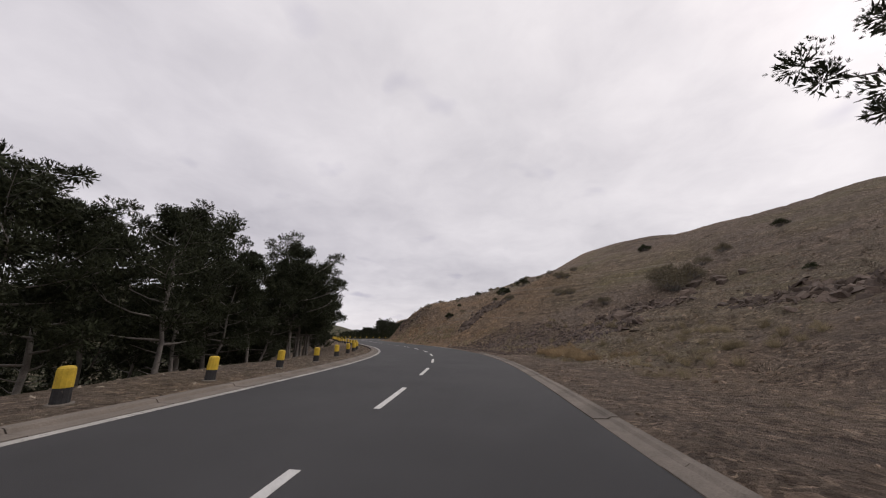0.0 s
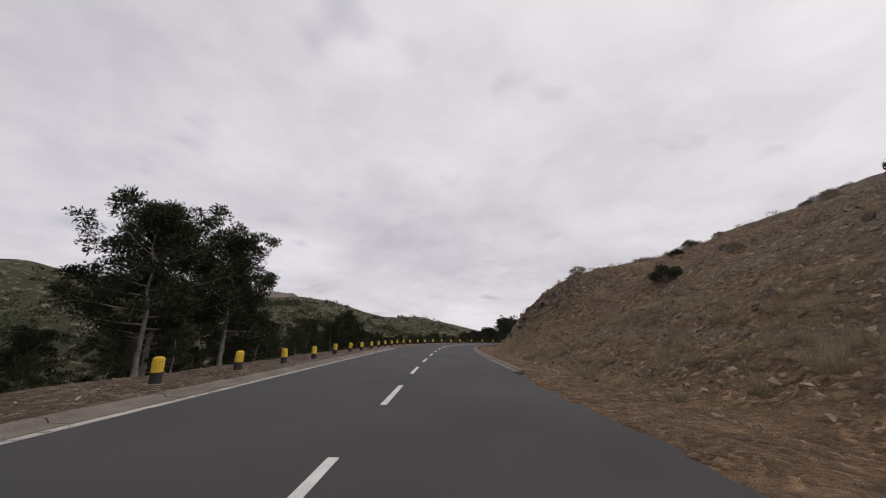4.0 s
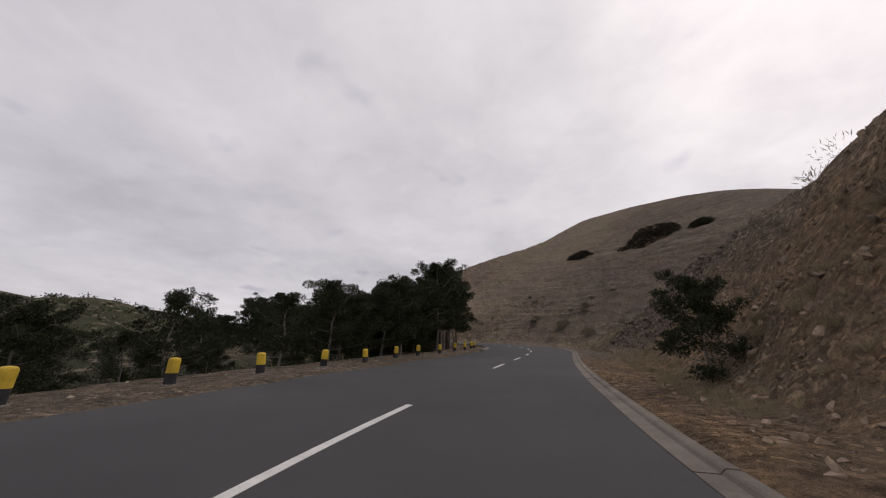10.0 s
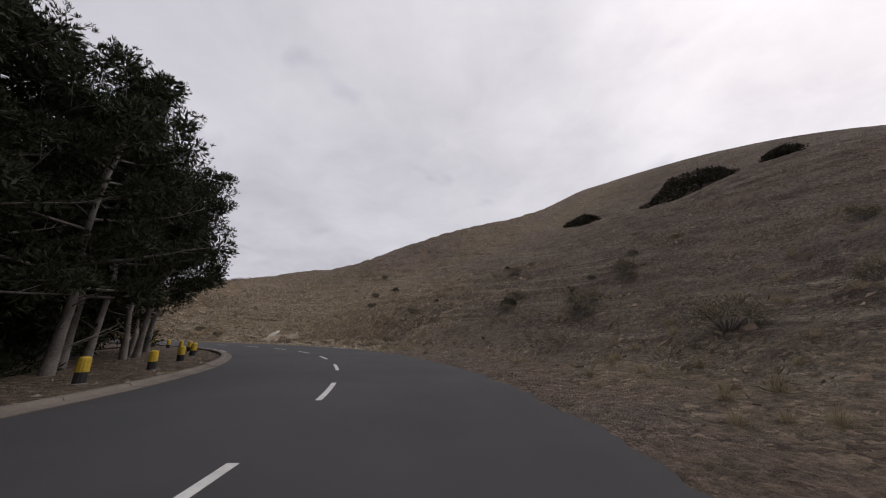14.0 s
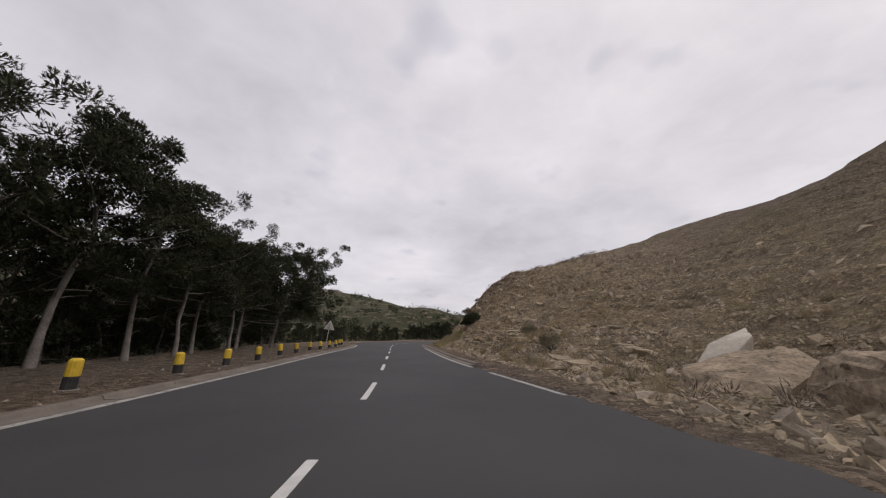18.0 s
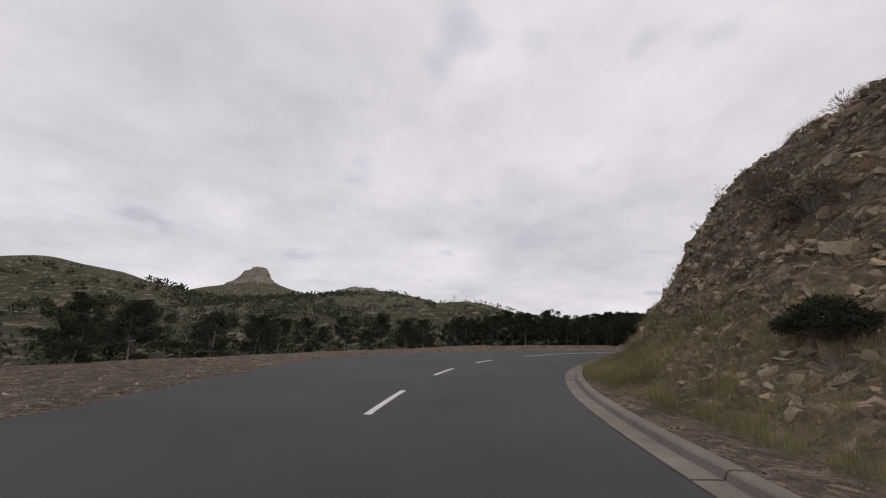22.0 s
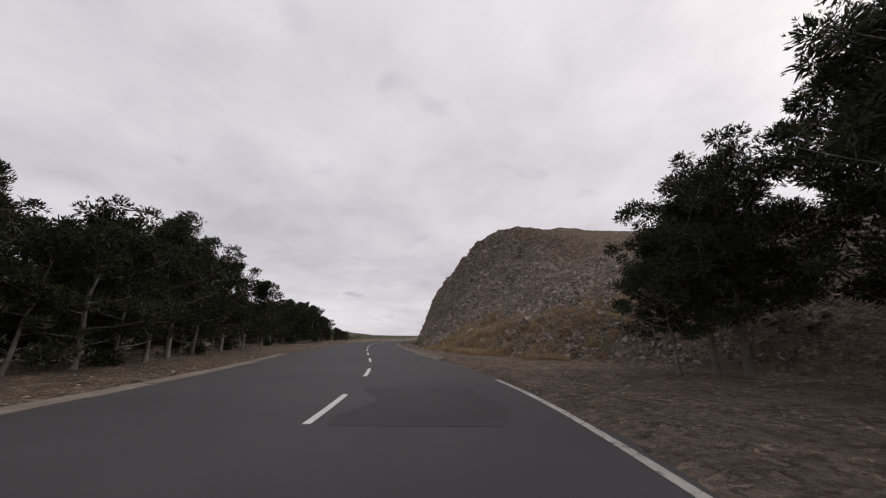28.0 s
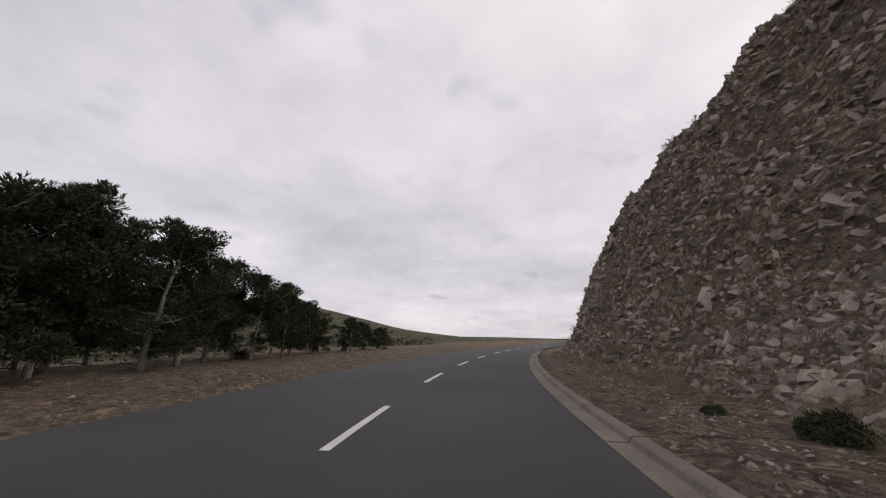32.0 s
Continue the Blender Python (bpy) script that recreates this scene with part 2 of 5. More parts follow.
MAT_KERB = material("kerb_concrete", (0.178, 0.152, 0.127), 0.9, 3, 40, 0.2, 1.1, 0.3, 0.4, speck=(0.14, 0.12, 0.1), speck_scale=7, speck_from=0.62)
MAT_YELLOW = material("yellow_paint", (0.62, 0.42, 0.045), 0.6, 4, 30, 0.12, 6, 0.2, 0.2, speck=(0.25, 0.17, 0.06), speck_scale=14, speck_from=0.67, per_object=0.12)
MAT_BLACK = material("black_paint", (0.035, 0.034, 0.036), 0.7, 5, 30, 0.25, 6, 0.3, 0.3, speck=(0.14, 0.12, 0.1), speck_scale=12, speck_from=0.66, per_object=0.3)
MAT_BARK = material("pine_bark", (0.2, 0.182, 0.165), 0.95, 6, 25, 0.35, 3, 0.3, 0.8)
MAT_NEEDLE = material("pine_needles", (0.038, 0.045, 0.024), 0.7, 7, 3, 0.2, 0.6, 0.3, 0.0, per_island=0.5, translucent=0.08, specular=0.2)
MAT_BUSH = material("bush_leaves", (0.048, 0.054, 0.030), 0.8, 8, 3, 0.2, 0.6, 0.3, 0.0, per_island=0.45, translucent=0.15, specular=0.2)
MAT_THICKET = material("thicket_leaves", (0.04, 0.036, 0.026), 0.85, 8.5, 3, 0.2, 0.6, 0.3, 0.0, per_island=0.4, translucent=0.05, specular=0.1)
MAT_STRAW = material("dry_grass", (0.31, 0.262, 0.172), 0.9, 9, 4, 0.2, 0.5, 0.35, 0.0, per_island=0.35, translucent=0.2, specular=0.15)
MAT_TAWNY = material("tawny_grass", (0.37, 0.28, 0.172), 0.9, 9.2, 4, 0.2, 0.5, 0.35, 0.0, per_island=0.35, translucent=0.2, specular=0.15)
MAT_GREENGRASS = material("green_grass", (0.285, 0.25, 0.135), 0.9, 9.5, 4, 0.2, 0.5, 0.35, 0.0, per_island=0.35, translucent=0.2, specular=0.15)
MAT_ROCK = material("hill_rock", (0.245, 0.207, 0.182), 0.92, 10, 14, 0.3, 1.6, 0.25, 0.7, per_island=0.4, specular=0.2)
MAT_PALEROCK = material("pale_rock", (0.33, 0.28, 0.22), 0.92, 11, 14, 0.28, 1.6, 0.22, 0.7, per_island=0.22, specular=0.2)
MAT_PURPLEROCK = material("purple_stone", (0.15, 0.122, 0.115), 0.92, 14.5, 14, 0.3, 1.4, 0.3, 0.6, per_island=0.35, specular=0.2)
MAT_BOULDER = material("boulder_stone", (0.27, 0.215, 0.155), 0.93, 23, 9, 0.42, 2.2, 0.4, 1.0, speck=(0.1, 0.08, 0.06), speck_scale=5.0, speck_from=0.58, specular=0.15)
MAT_SPURROCK = material("spur_rock", (0.3, 0.238, 0.17), 0.93, 12.5, 12, 0.3, 1.1, 0.3, 0.8, per_island=0.35, specular=0.15)
MAT_DARKROCK = material("dark_rock", (0.128, 0.1, 0.084), 0.9, 13, 12, 0.3, 1.6, 0.3, 0.7, per_island=0.35, specular=0.2)
MAT_WHITEROCK = material("white_limestone", (0.5, 0.455, 0.385), 0.9, 19, 10, 0.2, 1.4, 0.22, 0.6, specular=0.2)
MAT_BEDROCK = material("bedded_stone", (0.31, 0.255, 0.185), 0.93, 20, 9, 0.3, 1.2, 0.3, 0.8, per_island=0.22, specular=0.15)
MAT_STAKE = material("weathered_wood", (0.30, 0.26, 0.21), 0.9, 22, 30, 0.25, 3, 0.2, 0.4)
MAT_RUBBLE = material("slope_rubble", (0.235, 0.18, 0.135), 0.95, 18, 14, 0.3, 1.2, 0.3, 0.7, per_island=0.42, specular=0.15)
MAT_GREYBUSH = material("grey_scrub", (0.185, 0.162, 0.115), 0.9, 17, 3, 0.2, 0.6, 0.3, 0.0, per_island=0.4, translucent=0.12, specular=0.15)
MAT_CRAG = material("summit_rock", (0.15, 0.135, 0.11), 0.95, 16, 0.5, 0.3, 0.06, 0.3, 0.8, speck=(0.06, 0.06, 0.035), speck_scale=0.16, speck_from=0.56)
MAT_GALVANISED = material("galvanised", (0.42, 0.41, 0.39), 0.55, 14, 30, 0.1, 3, 0.15, 0.1, metal=0.4)
MAT_SIGNBACK = material("sign_back", (0.55, 0.54, 0.51), 0.6, 15, 30, 0.06, 3, 0.12, 0.05)
MAT_TWIG = material("dead_twigs", (0.20, 0.165, 0.13), 0.95, 12, 12, 0.3, 1.6, 0.25, 0.0, per_island=0.3)

# ---- the plan: the road's centre line by its turn at every ten metres ----
ROAD_START = (-2.30, -29.99)
ROAD_TURN = [-1.2, -1.2, -1.2, -1.1, -0.7, 6.1, 15.6, 22.9, 25.2, 24.1, 23.3, 19.5, 6.9, -13.0, -29.1, -32.3, -32.2, -25.3, -11.9, 4.3, 18.1, 33.2, 46.2, 51.2, 51.2, 51.7, 49.2, 36.5, 17.3, 1.6, -7.2, -9.0, -1.4, 6.2, 15.3, 15.3, 13.6, 9.0, 3.1, -1.3, -4.9, -8.9, -11.0, -9.8, -8.9, -7.9, -6.9, -5.9, -5.2, -5.2, -5.2, -5.2, -5.2, -5.2, -5.2]


def glide(xs, ks, vs):
    """Smooth values between knots."""
    ks, vs, xs = np.asarray(ks, float), np.asarray(vs, float), np.asarray(xs, float)
    slope = np.gradient(vs, ks)
    i = np.clip(np.searchsorted(ks, xs) - 1, 0, len(ks) - 2)
    d = ks[i + 1] - ks[i]
    q = np.clip((xs - ks[i]) / d, 0, 1)
    return (2 * q**3 - 3 * q**2 + 1) * vs[i] + (q**3 - 2 * q**2 + q) * d * slope[i] + (3 * q**2 - 2 * q**3) * vs[i + 1] + (q**3 - q**2) * d * slope[i + 1]


STEP = 0.25
ROAD_S = np.arange(0, 10 * (len(ROAD_TURN) - 1), STEP)
turn_at = np.radians(glide(ROAD_S, 10 * np.arange(len(ROAD_TURN)), ROAD_TURN))
ahead = np.stack([-np.sin(turn_at), np.cos(turn_at)], 1)
ROAD_P = np.array(ROAD_START) + np.concatenate([[[0, 0]], np.cumsum((ahead[1:] + ahead[:-1]) / 2 * STEP, 0)])
ROAD_R = np.stack([np.cos(turn_at), np.sin(turn_at)], 1)


def at_road(s, u):
    """The place u metres right of the centre line, s metres along it."""
    s = np.clip(s, 0, ROAD_S[-1])
    p = np.stack([np.interp(s, ROAD_S, ROAD_P[:, i]) for i in (0, 1)], -1)
    r = np.stack([np.interp(s, ROAD_S, ROAD_R[:, i]) for i in (0, 1)], -1)
    return p + r * np.asarray(u)[..., None]


def from_road(x, y):
    """s and u of places."""
    pts = np.stack([np.ravel(x), np.ravel(y)], 1)
    base, side = ROAD_P[::4], ROAD_R[::4]
    s, u = np.zeros(len(pts)), np.zeros(len(pts))
    for a in range(0, len(pts), 4000):
        q = pts[a:a + 4000]
        d2 = (q[:, :1] - base[:, 0])**2 + (q[:, 1:] - base[:, 1])**2
        j = d2.argmin(1)
        rel = q - base[j]
        along = rel[:, 0] * -side[j, 1] + rel[:, 1] * side[j, 0]
        across = (rel * side[j]).sum(1)
        s[a:a + 4000] = j * 4 * STEP + np.clip(along, -0.5, 0.5)
        u[a:a + 4000] = np.where(np.abs(along) < 0.8, across, np.sign(across) * np.sqrt(d2[np.arange(len(q)), j]))
    return s, u


def lattice(x, y, seed):
    """Smooth value noise, -1 to 1."""
    xi, yi = np.floor(x).astype(np.int64), np.floor(y).astype(np.int64)
    fx, fy = x - xi, y - yi
    fx, fy = fx * fx * (3 - 2 * fx), fy * fy * (3 - 2 * fy)

    def h(a, b):
        n = (a * 374761393 + b * 668265263 + seed * 974634777) & 0xFFFFFFFF
        n = ((n ^ (n >> 13)) * 1274126177) & 0xFFFFFFFF
        return ((n ^ (n >> 16)) & 0xFFFF) / 32767.5 - 1
    return (h(xi, yi) * (1 - fx) + h(xi + 1, yi) * fx) * (1 - fy) + (h(xi, yi + 1) * (1 - fx) + h(xi + 1, yi + 1) * fx) * fy


def fractal(x, y, size, octaves, seed, fall=0.5):
    total, amp = 0, 1.0
    for o in range(octaves):
        total = total + amp * lattice(x / size * 2**o + 17.3 * o, y / size * 2**o - 9.1 * o, seed + o)
        amp *= fall
    return total


# half widths of the asphalt
def right_edge(s):
    return glide(s, [0, 45, 58, 70, 85, 100, 112, 124, 134, 142, 152, 162, 172, 180, 200, 213, 222, 232, 250, 264, 280, 290, 302, 314, 330, 342, 360, 376, 600],
                 [3.6, 3.6, 3.7, 3.9, 3.6, 3.3, 3.4, 3.9, 4.1, 3.7, 3.2, 3.1, 3.8, 4.3, 5.0, 5.6, 4.8, 3.7, 3.5, 3.7, 4.5, 4.1, 3.9, 3.7, 4.2, 3.5, 3.4, 3.1, 3.1])


def left_edge(s):
    return glide(s, [0, 50, 68, 95, 110, 125, 140, 160, 180, 215, 240, 254, 264, 276, 290, 302, 312, 335, 350, 365, 380, 600],
                 [3.8, 3.7, 3.9, 4.2, 4.5, 5.2, 4.6, 4.2, 4.1, 4.5, 4.2, 3.9, 5.0, 8.0, 5.4, 4.2, 3.8, 4.9, 4.8, 3.9, 3.5, 3.4])


# the hill on the right: s, toe of the slope, steepness of the cut, height of the cut, steepness above
HILL = [(0, 9.0, 0.38, 8.1, 0.37), (45, 8.0, 0.41, 8.0, 0.39), (60, 6.6, 0.44, 8.6, 0.36), (78, 6.3, 0.66, 7.7, 0.45), (95, 5.7, 0.67, 4.8, 0.34), (108, 6.4, 1.56, 6.5, 0.22), (118, 5.6, 0.92, 8.4, 0.24), (128, 5.5, 1.65, 6.1, 0.24), (142, 5.9, 3.32, 7.0, 0.31), (152, 6.1, 1.33, 6.2, 0.42), (166, 6.2, 1.38, 8.8, 0.35), (172, 6.2, 0.97, 10.1, 0.32), (178, 6.6, 0.41, 3.5, 0.24)]
HILL += [(192, 7.0, 0.37, 3.0, 0.24), (205, 6.4, 0.50, 4.9, 0.49), (214, 6.2, 0.48, 7.5, 1.77), (228, 6.1, 0.33, 6.9, 0.51), (242, 5.9, 0.30, 5.8, 0.23), (252, 5.8, 0.44, 7.3, 0.19), (260, 5.8, 0.70, 9.8, 0.19), (268, 5.6, 0.73, 10.6, 0.19), (277, 5.2, 1.91, 10.1, 0.21), (289, 5.9, 1.98, 9.7, 0.35), (297, 7.0, 1.26, 9.7, 0.35), (304, 7.1, 3.60, 8.9, 0.33), (308, 7.8, 3.17, 10.1, 0.33)]
HILL += [(312, 19.0, 0.85, 8.1, 0.57), (330, 19.9, 0.72, 8.4, 0.26), (338, 12.1, 0.81, 6.5, 0.14), (346, 7.5, 0.81, 6.3, 0.12), (354, 6.7, 0.73, 7.1, 0.14), (362, 5.9, 0.85, 22.0, 0.22), (376, 6.6, 2.09, 16.7, 0.19), (386, 4.7, 4.41, 6.5, 0.17), (394, 4.5, 2.43, 9.0, 0.12), (400, 6.0, 0.52, 3.2, 0.08), (430, 7.0, 0.07, 1.1, 0.02), (600, 7.0, 0.05, 1.0, 0.02)]
# the left: s, where the verge ends, steepness of the drop, depth
VALE = [(0, 8, .3, 9), (60, 7.4, .32, 9), (130, 8, .3, 8), (160, 8, .22, 6), (215, 10, .18, 6), (235, 13, .18, 5), (258, 15, .18, 4), (285, 12, .08, 1.6), (320, 12, .06, 2), (600, 14, .03, 2)]


# broad hills: x, y, half length, half width, turn, height
HUMPS = [(-170, 105, 60, 90, 20, 18), (-300, 330, 120, 150, 30, 28), (-150, 325, 45, 50, 0, 20), (-420, 130, 90, 110, 10, 62), (-645, 300, 120, 110, 10, 30), (-690, 290, 190, 200, 20, 60),
         (-450, 420, 110, 150, 50, 51), (-330, 560, 120, 160, 60, 31), (94, 267, 95, 130, 0, 54), (132, 207, 80, 90, 0, 40), (90, 40, 90, 150, 0, 0), (21, 329, 45, 45, 0, 12)]


def far_hills(x, y):
    """Land beyond the road's own slopes."""
    z = -9 + 4 * fractal(x, y, 160, 4, 40)
    for cx, cy, rx, ry, turn, height in HUMPS:
        a = math.radians(turn)
        dx, dy = (x - cx) * math.cos(a) + (y - cy) * math.sin(a), -(x - cx) * math.sin(a) + (y - cy) * math.cos(a)
        z = z + height * np.exp(-(dx / rx)**2 - (dy / ry)**2)
    rough = fractal(x, y, 220, 5, 55)
    return z + rough * (3 + np.clip(z, 0, 400) * 0.09)


def smooth(a, b, x):
    q = np.clip((x - a) / (b - a), 0, 1)
    return q * q * (3 - 2 * q)


SPOTS = np.arange(0, ROAD_S[-1], 2.0)
SPOT_P = at_road(SPOTS, SPOTS * 0)
SPOT_V = np.stack([np.interp(SPOTS, [k[0] for k in rows], [k[i] for k in rows]) for rows, n in ((HILL, 5), (VALE, 4)) for i in range(1, n)] + [SPOTS], 1)


def slopes_at(x, y):
    """s, u and the slope's numbers, blended between the stretches of road that lie about as near."""
    s, u = from_road(x, y)
    values = np.zeros((len(s), SPOT_V.shape[1]))
    for a in range(0, len(s), 4000):
        d = np.sqrt((x[a:a + 4000, None] - SPOT_P[:, 0])**2 + (y[a:a + 4000, None] - SPOT_P[:, 1])**2)
        near = d.min(1, keepdims=True)
        w = np.exp(-(d - near) / (0.25 + 0.16 * np.clip(near - 4, 0, 60)))
        values[a:a + 4000] = w @ SPOT_V / w.sum(1, keepdims=True)
    near = smooth(4, 14, np.abs(u))
    return s * (1 - near) + values[:, -1] * near, u, values[:, :-1].T


def ground_z(x, y, parts=False):
    """Height of the ground; with parts also its cover."""
    shape = np.shape(x)
    x, y = np.ravel(np.asarray(x, float)), np.ravel(np.asarray(y, float))
    s, u, (toe, cut, top, above, verge, drop, depth) = slopes_at(x, y)
    wob = fractal(x, y, 14, 3, 7)
    out_r = u - toe - 0.5 * wob * smooth(0, 3, u - toe)
    lower = np.clip(out_r, 0, None)
    lower = cut * lower * lower / (lower + 0.01 + 2.4 * smooth(0.8, 1.6, cut) * (1 - 0.8 * smooth(282, 290, s) * smooth(310, 304, s)))
    upper = top + above * (out_r - top / np.maximum(cut, 0.05))
    rise = np.where(out_r > 0, np.minimum(lower, upper), 0)
    blend = np.clip(1 - np.abs(lower - upper) / 3.0, 0, 1)
    rise = rise - np.where(out_r > 0, 0.75 * blend * blend, 0) * smooth(0, 2, out_r)
    rise = 70 * np.tanh(np.clip(rise, 0, None) / 70)
    steep = smooth(0.55, 1.1, cut) * smooth(0.3, 1.5, out_r) * smooth(0, 1.5, top + 1.5 - rise)
    ledge = rise + 0.5 * fractal(x, y, 6, 2, 15)
    ledge = (np.floor(ledge / 0.9) + smooth(0.35, 0.75, ledge / 0.9 % 1)) * 0.9 - ledge
    soft = smooth(0.2, 4, out_r)
    steep = steep * smooth(40, 22, u)
    strata = rise / 1.7 + 0.3 * fractal(x, y, 9, 2, 19)
    strata = (np.floor(strata) + smooth(0.2, 0.8, strata % 1) - strata) * 1.7 * 0.42 * smooth(150, 172, s) * smooth(262, 245, s) * smooth(2, 8, out_r)
    far_end = smooth(322, 336, s)
    rise = rise + soft * (0.55 * fractal(x, y, 8, 4, 21) + (0.8 - 0.62 * far_end) * steep * ledge + 0.5 * far_end * steep * fractal(x, y, 4.2, 3, 27) + strata + (0.14 + 0.28 * steep) * fractal(x, y, 1.9, 2, 23))
    out_l = -u - verge + 0.6 * wob
    fall = -depth * np.tanh(drop * np.clip(out_l, 0, None) / depth) + 0.35 * smooth(0, 6, out_l) * fractal(x, y, 7, 4, 31)
    fall = fall + 0.3 * smooth(280, 288, s) * smooth(320, 308, s) * smooth(6.4, 9.5, -u) * smooth(13, 10, -u)
    z = np.where(u > 0, np.clip(rise, -0.05, None), fall)
    paved = smooth(0.9, 0.0, np.maximum(u - right_edge(s), -u - left_edge(s)))
    verge_bumps = 0.045 * fractal(x, y, 1.6, 3, 61)
    z = z + verge_bumps * (1 - paved) - 0.12 * paved
    beyond = np.where(u > 0, smooth(60, 150, u), smooth(28, 120, -u))
    z = z * (1 - beyond) + far_hills(x, y) * beyond
    if not parts:
        return z.reshape(shape)
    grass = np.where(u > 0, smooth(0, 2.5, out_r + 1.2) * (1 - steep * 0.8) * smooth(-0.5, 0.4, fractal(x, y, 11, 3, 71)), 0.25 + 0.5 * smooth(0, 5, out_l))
    stone = np.where(u > 0, np.maximum(steep * smooth(0.5, 4, out_r), 0.35 * smooth(1, 3, out_r) * smooth(0.1, 0.6, fractal(x, y, 9, 3, 77))), 0.1)
    scrub = np.where(u > 0, 0.0, smooth(6, 20, out_l)) * smooth(0.9, 0.2, z / 200)
    stone = stone * (1 - 0.75 * np.where(u > 0, smooth(144, 149, s) * smooth(162, 158, s) * smooth(6, 3, out_r), 0))
    stone = np.maximum(stone, smooth(60, 85, z) * np.where(u < 0, 1.0, 0.0))
    sand = np.where(u > 0, smooth(204, 216, s) * smooth(302, 292, s) * smooth(-1.5, 1.5, out_r) * smooth(34, 18, out_r), 0.0)
    clay = np.where(u > 0, smooth(60, 74, s) * smooth(163, 157, s) * smooth(26, 12, out_r + 5 * wob), 0.0)
    umber = np.where(u > 0, smooth(157, 164, s) * smooth(222, 204, s) * smooth(1, 7, out_r), 0.0)
    return z, np.clip(grass, 0, 1), np.clip(stone, 0, 1), np.clip(scrub, 0, 1), np.clip(umber, 0, 1), np.clip(clay, 0, 1), np.clip(sand, 0, 1)


# ---- building helpers ----
def mesh_of(name, verts, faces, mat, smooth_faces=False):
    me = bpy.data.meshes.new(name)
    me.from_pydata(np.asarray(verts, float) if isinstance(verts, np.ndarray) else verts, [], faces)
    me.materials.append(mat)
    if smooth_faces:
        me.polygons.foreach_set("use_smooth", np.ones(len(me.polygons), bool))
    me.update()
    return me


def part(name, me, parent, label="", at=None):
    ob = new(name, me)
    ob.parent = parent
    if at is not None:
        ob.matrix_basis = at
    return tagged(ob, label) if label else ob


# ---- ground ----
def axis(lo, hi, fine):
    mid = np.arange(lo, hi, fine)
    low = lo - np.cumsum(fine * 1.13**np.arange(1, 58))
    upp = hi + np.cumsum(fine * 1.13**np.arange(1, 58))
    return np.concatenate([low[low > -4600][::-1], mid, upp[upp < 4600]])


gx, gy = axis(-92, 84, 0.52), axis(-6, 345, 0.52)
GX, GY = np.meshgrid(gx, gy)
gz, cover_grass, cover_stone, cover_scrub, cover_umber, cover_clay, cover_sand = ground_z(GX, GY, True)
nx, ny = len(gx), len(gy)
quads = (np.arange(ny - 1)[:, None] * nx + np.arange(nx - 1)).reshape(-1, 1) + np.array([0, 1, nx + 1, nx])
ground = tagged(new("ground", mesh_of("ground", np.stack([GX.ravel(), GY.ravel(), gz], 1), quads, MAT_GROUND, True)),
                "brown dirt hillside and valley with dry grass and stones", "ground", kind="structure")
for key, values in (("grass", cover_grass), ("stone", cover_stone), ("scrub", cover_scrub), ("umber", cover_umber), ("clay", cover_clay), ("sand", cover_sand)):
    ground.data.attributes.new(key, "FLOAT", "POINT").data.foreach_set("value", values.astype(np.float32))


def crag(cx, cy, turn, long, wide, height, seed, label):
    """A bare rock summit on a far hill: one long slope and one broken face."""
    q = np.linspace(-1.5, 1.5, 64)
    A, B = np.meshgrid(q, q)
    c, s_ = math.cos(math.radians(turn)), math.sin(math.radians(turn))
    X, Y = cx + A * long * c - B * wide * s_, cy + A * long * s_ + B * wide * c
    n = fractal(X, Y, 26, 5, seed, 0.6)
    a, w = A + 0.18 * n, np.abs(B + 0.2 * fractal(X, Y, 34, 4, seed + 9))
    lift = smooth(-1.2, 0.3, a) * smooth(0.95, 0.55, a) * smooth(1.15, 0.25, w)
    lift = lift * (0.86 + 0.2 * n)
    step = lift * 5 + 0.4 * n
    lift = lift + 0.5 * ((np.floor(step) + smooth(0.3, 0.7, step % 1)) - step) / 5 * smooth(0.05, 0.3, lift)
    Z = far_hills(X.ravel(), Y.ravel()).reshape(X.shape) + lift * height - 9 * smooth(1.15, 1.5, np.maximum(np.abs(A), np.abs(B)))
    m = len(q)
    f = (np.arange(m - 1)[:, None] * m + np.arange(m - 1)).reshape(-1, 1) + np.array([0, 1, m + 1, m])
    tagged(new("rock_peak", mesh_of("rock_peak", np.stack([X.ravel(), Y.ravel(), Z.ravel()], 1), f, MAT_CRAG, True)), label, "rock peak", kind="structure")


crag(-640, 302, 96, 27, 22, 22, 301, "bare grey-tan rock summit on a far hill")
crag(-460, 399, 110, 40, 26, 10, 317, "low pale rock outcrop on a far ridge")


# ---- road, markings, kerbs ----
def ribbon(s0, s1, inner, outer, z0, z1, step=1.0, deep=0.3):
    """A strip along the road between two offsets, with sides."""
    s = np.linspace(s0, s1, max(2, int((s1 - s0) / step) + 1))
    a, b = at_road(s, inner(s)), at_road(s, outer(s))
    n = len(s)
    z0, z1 = np.full(n, z0), np.full(n, z1)
    v = np.concatenate([np.c_[a, z0], np.c_[b, z1], np.c_[a, z0 - deep], np.c_[b, z1 - deep]])
    i = np.arange(n - 1)[:, None]
    f = np.concatenate([i + [0, n, n + 1, 1], i + [2 * n, 0, 1, 2 * n + 1], i + [n, 3 * n, 3 * n + 1, n + 1]]).tolist()
    f += [[0, 2 * n, 3 * n, n], [n - 1, 2 * n - 1, 4 * n - 1, 3 * n - 1]]
    return v, f


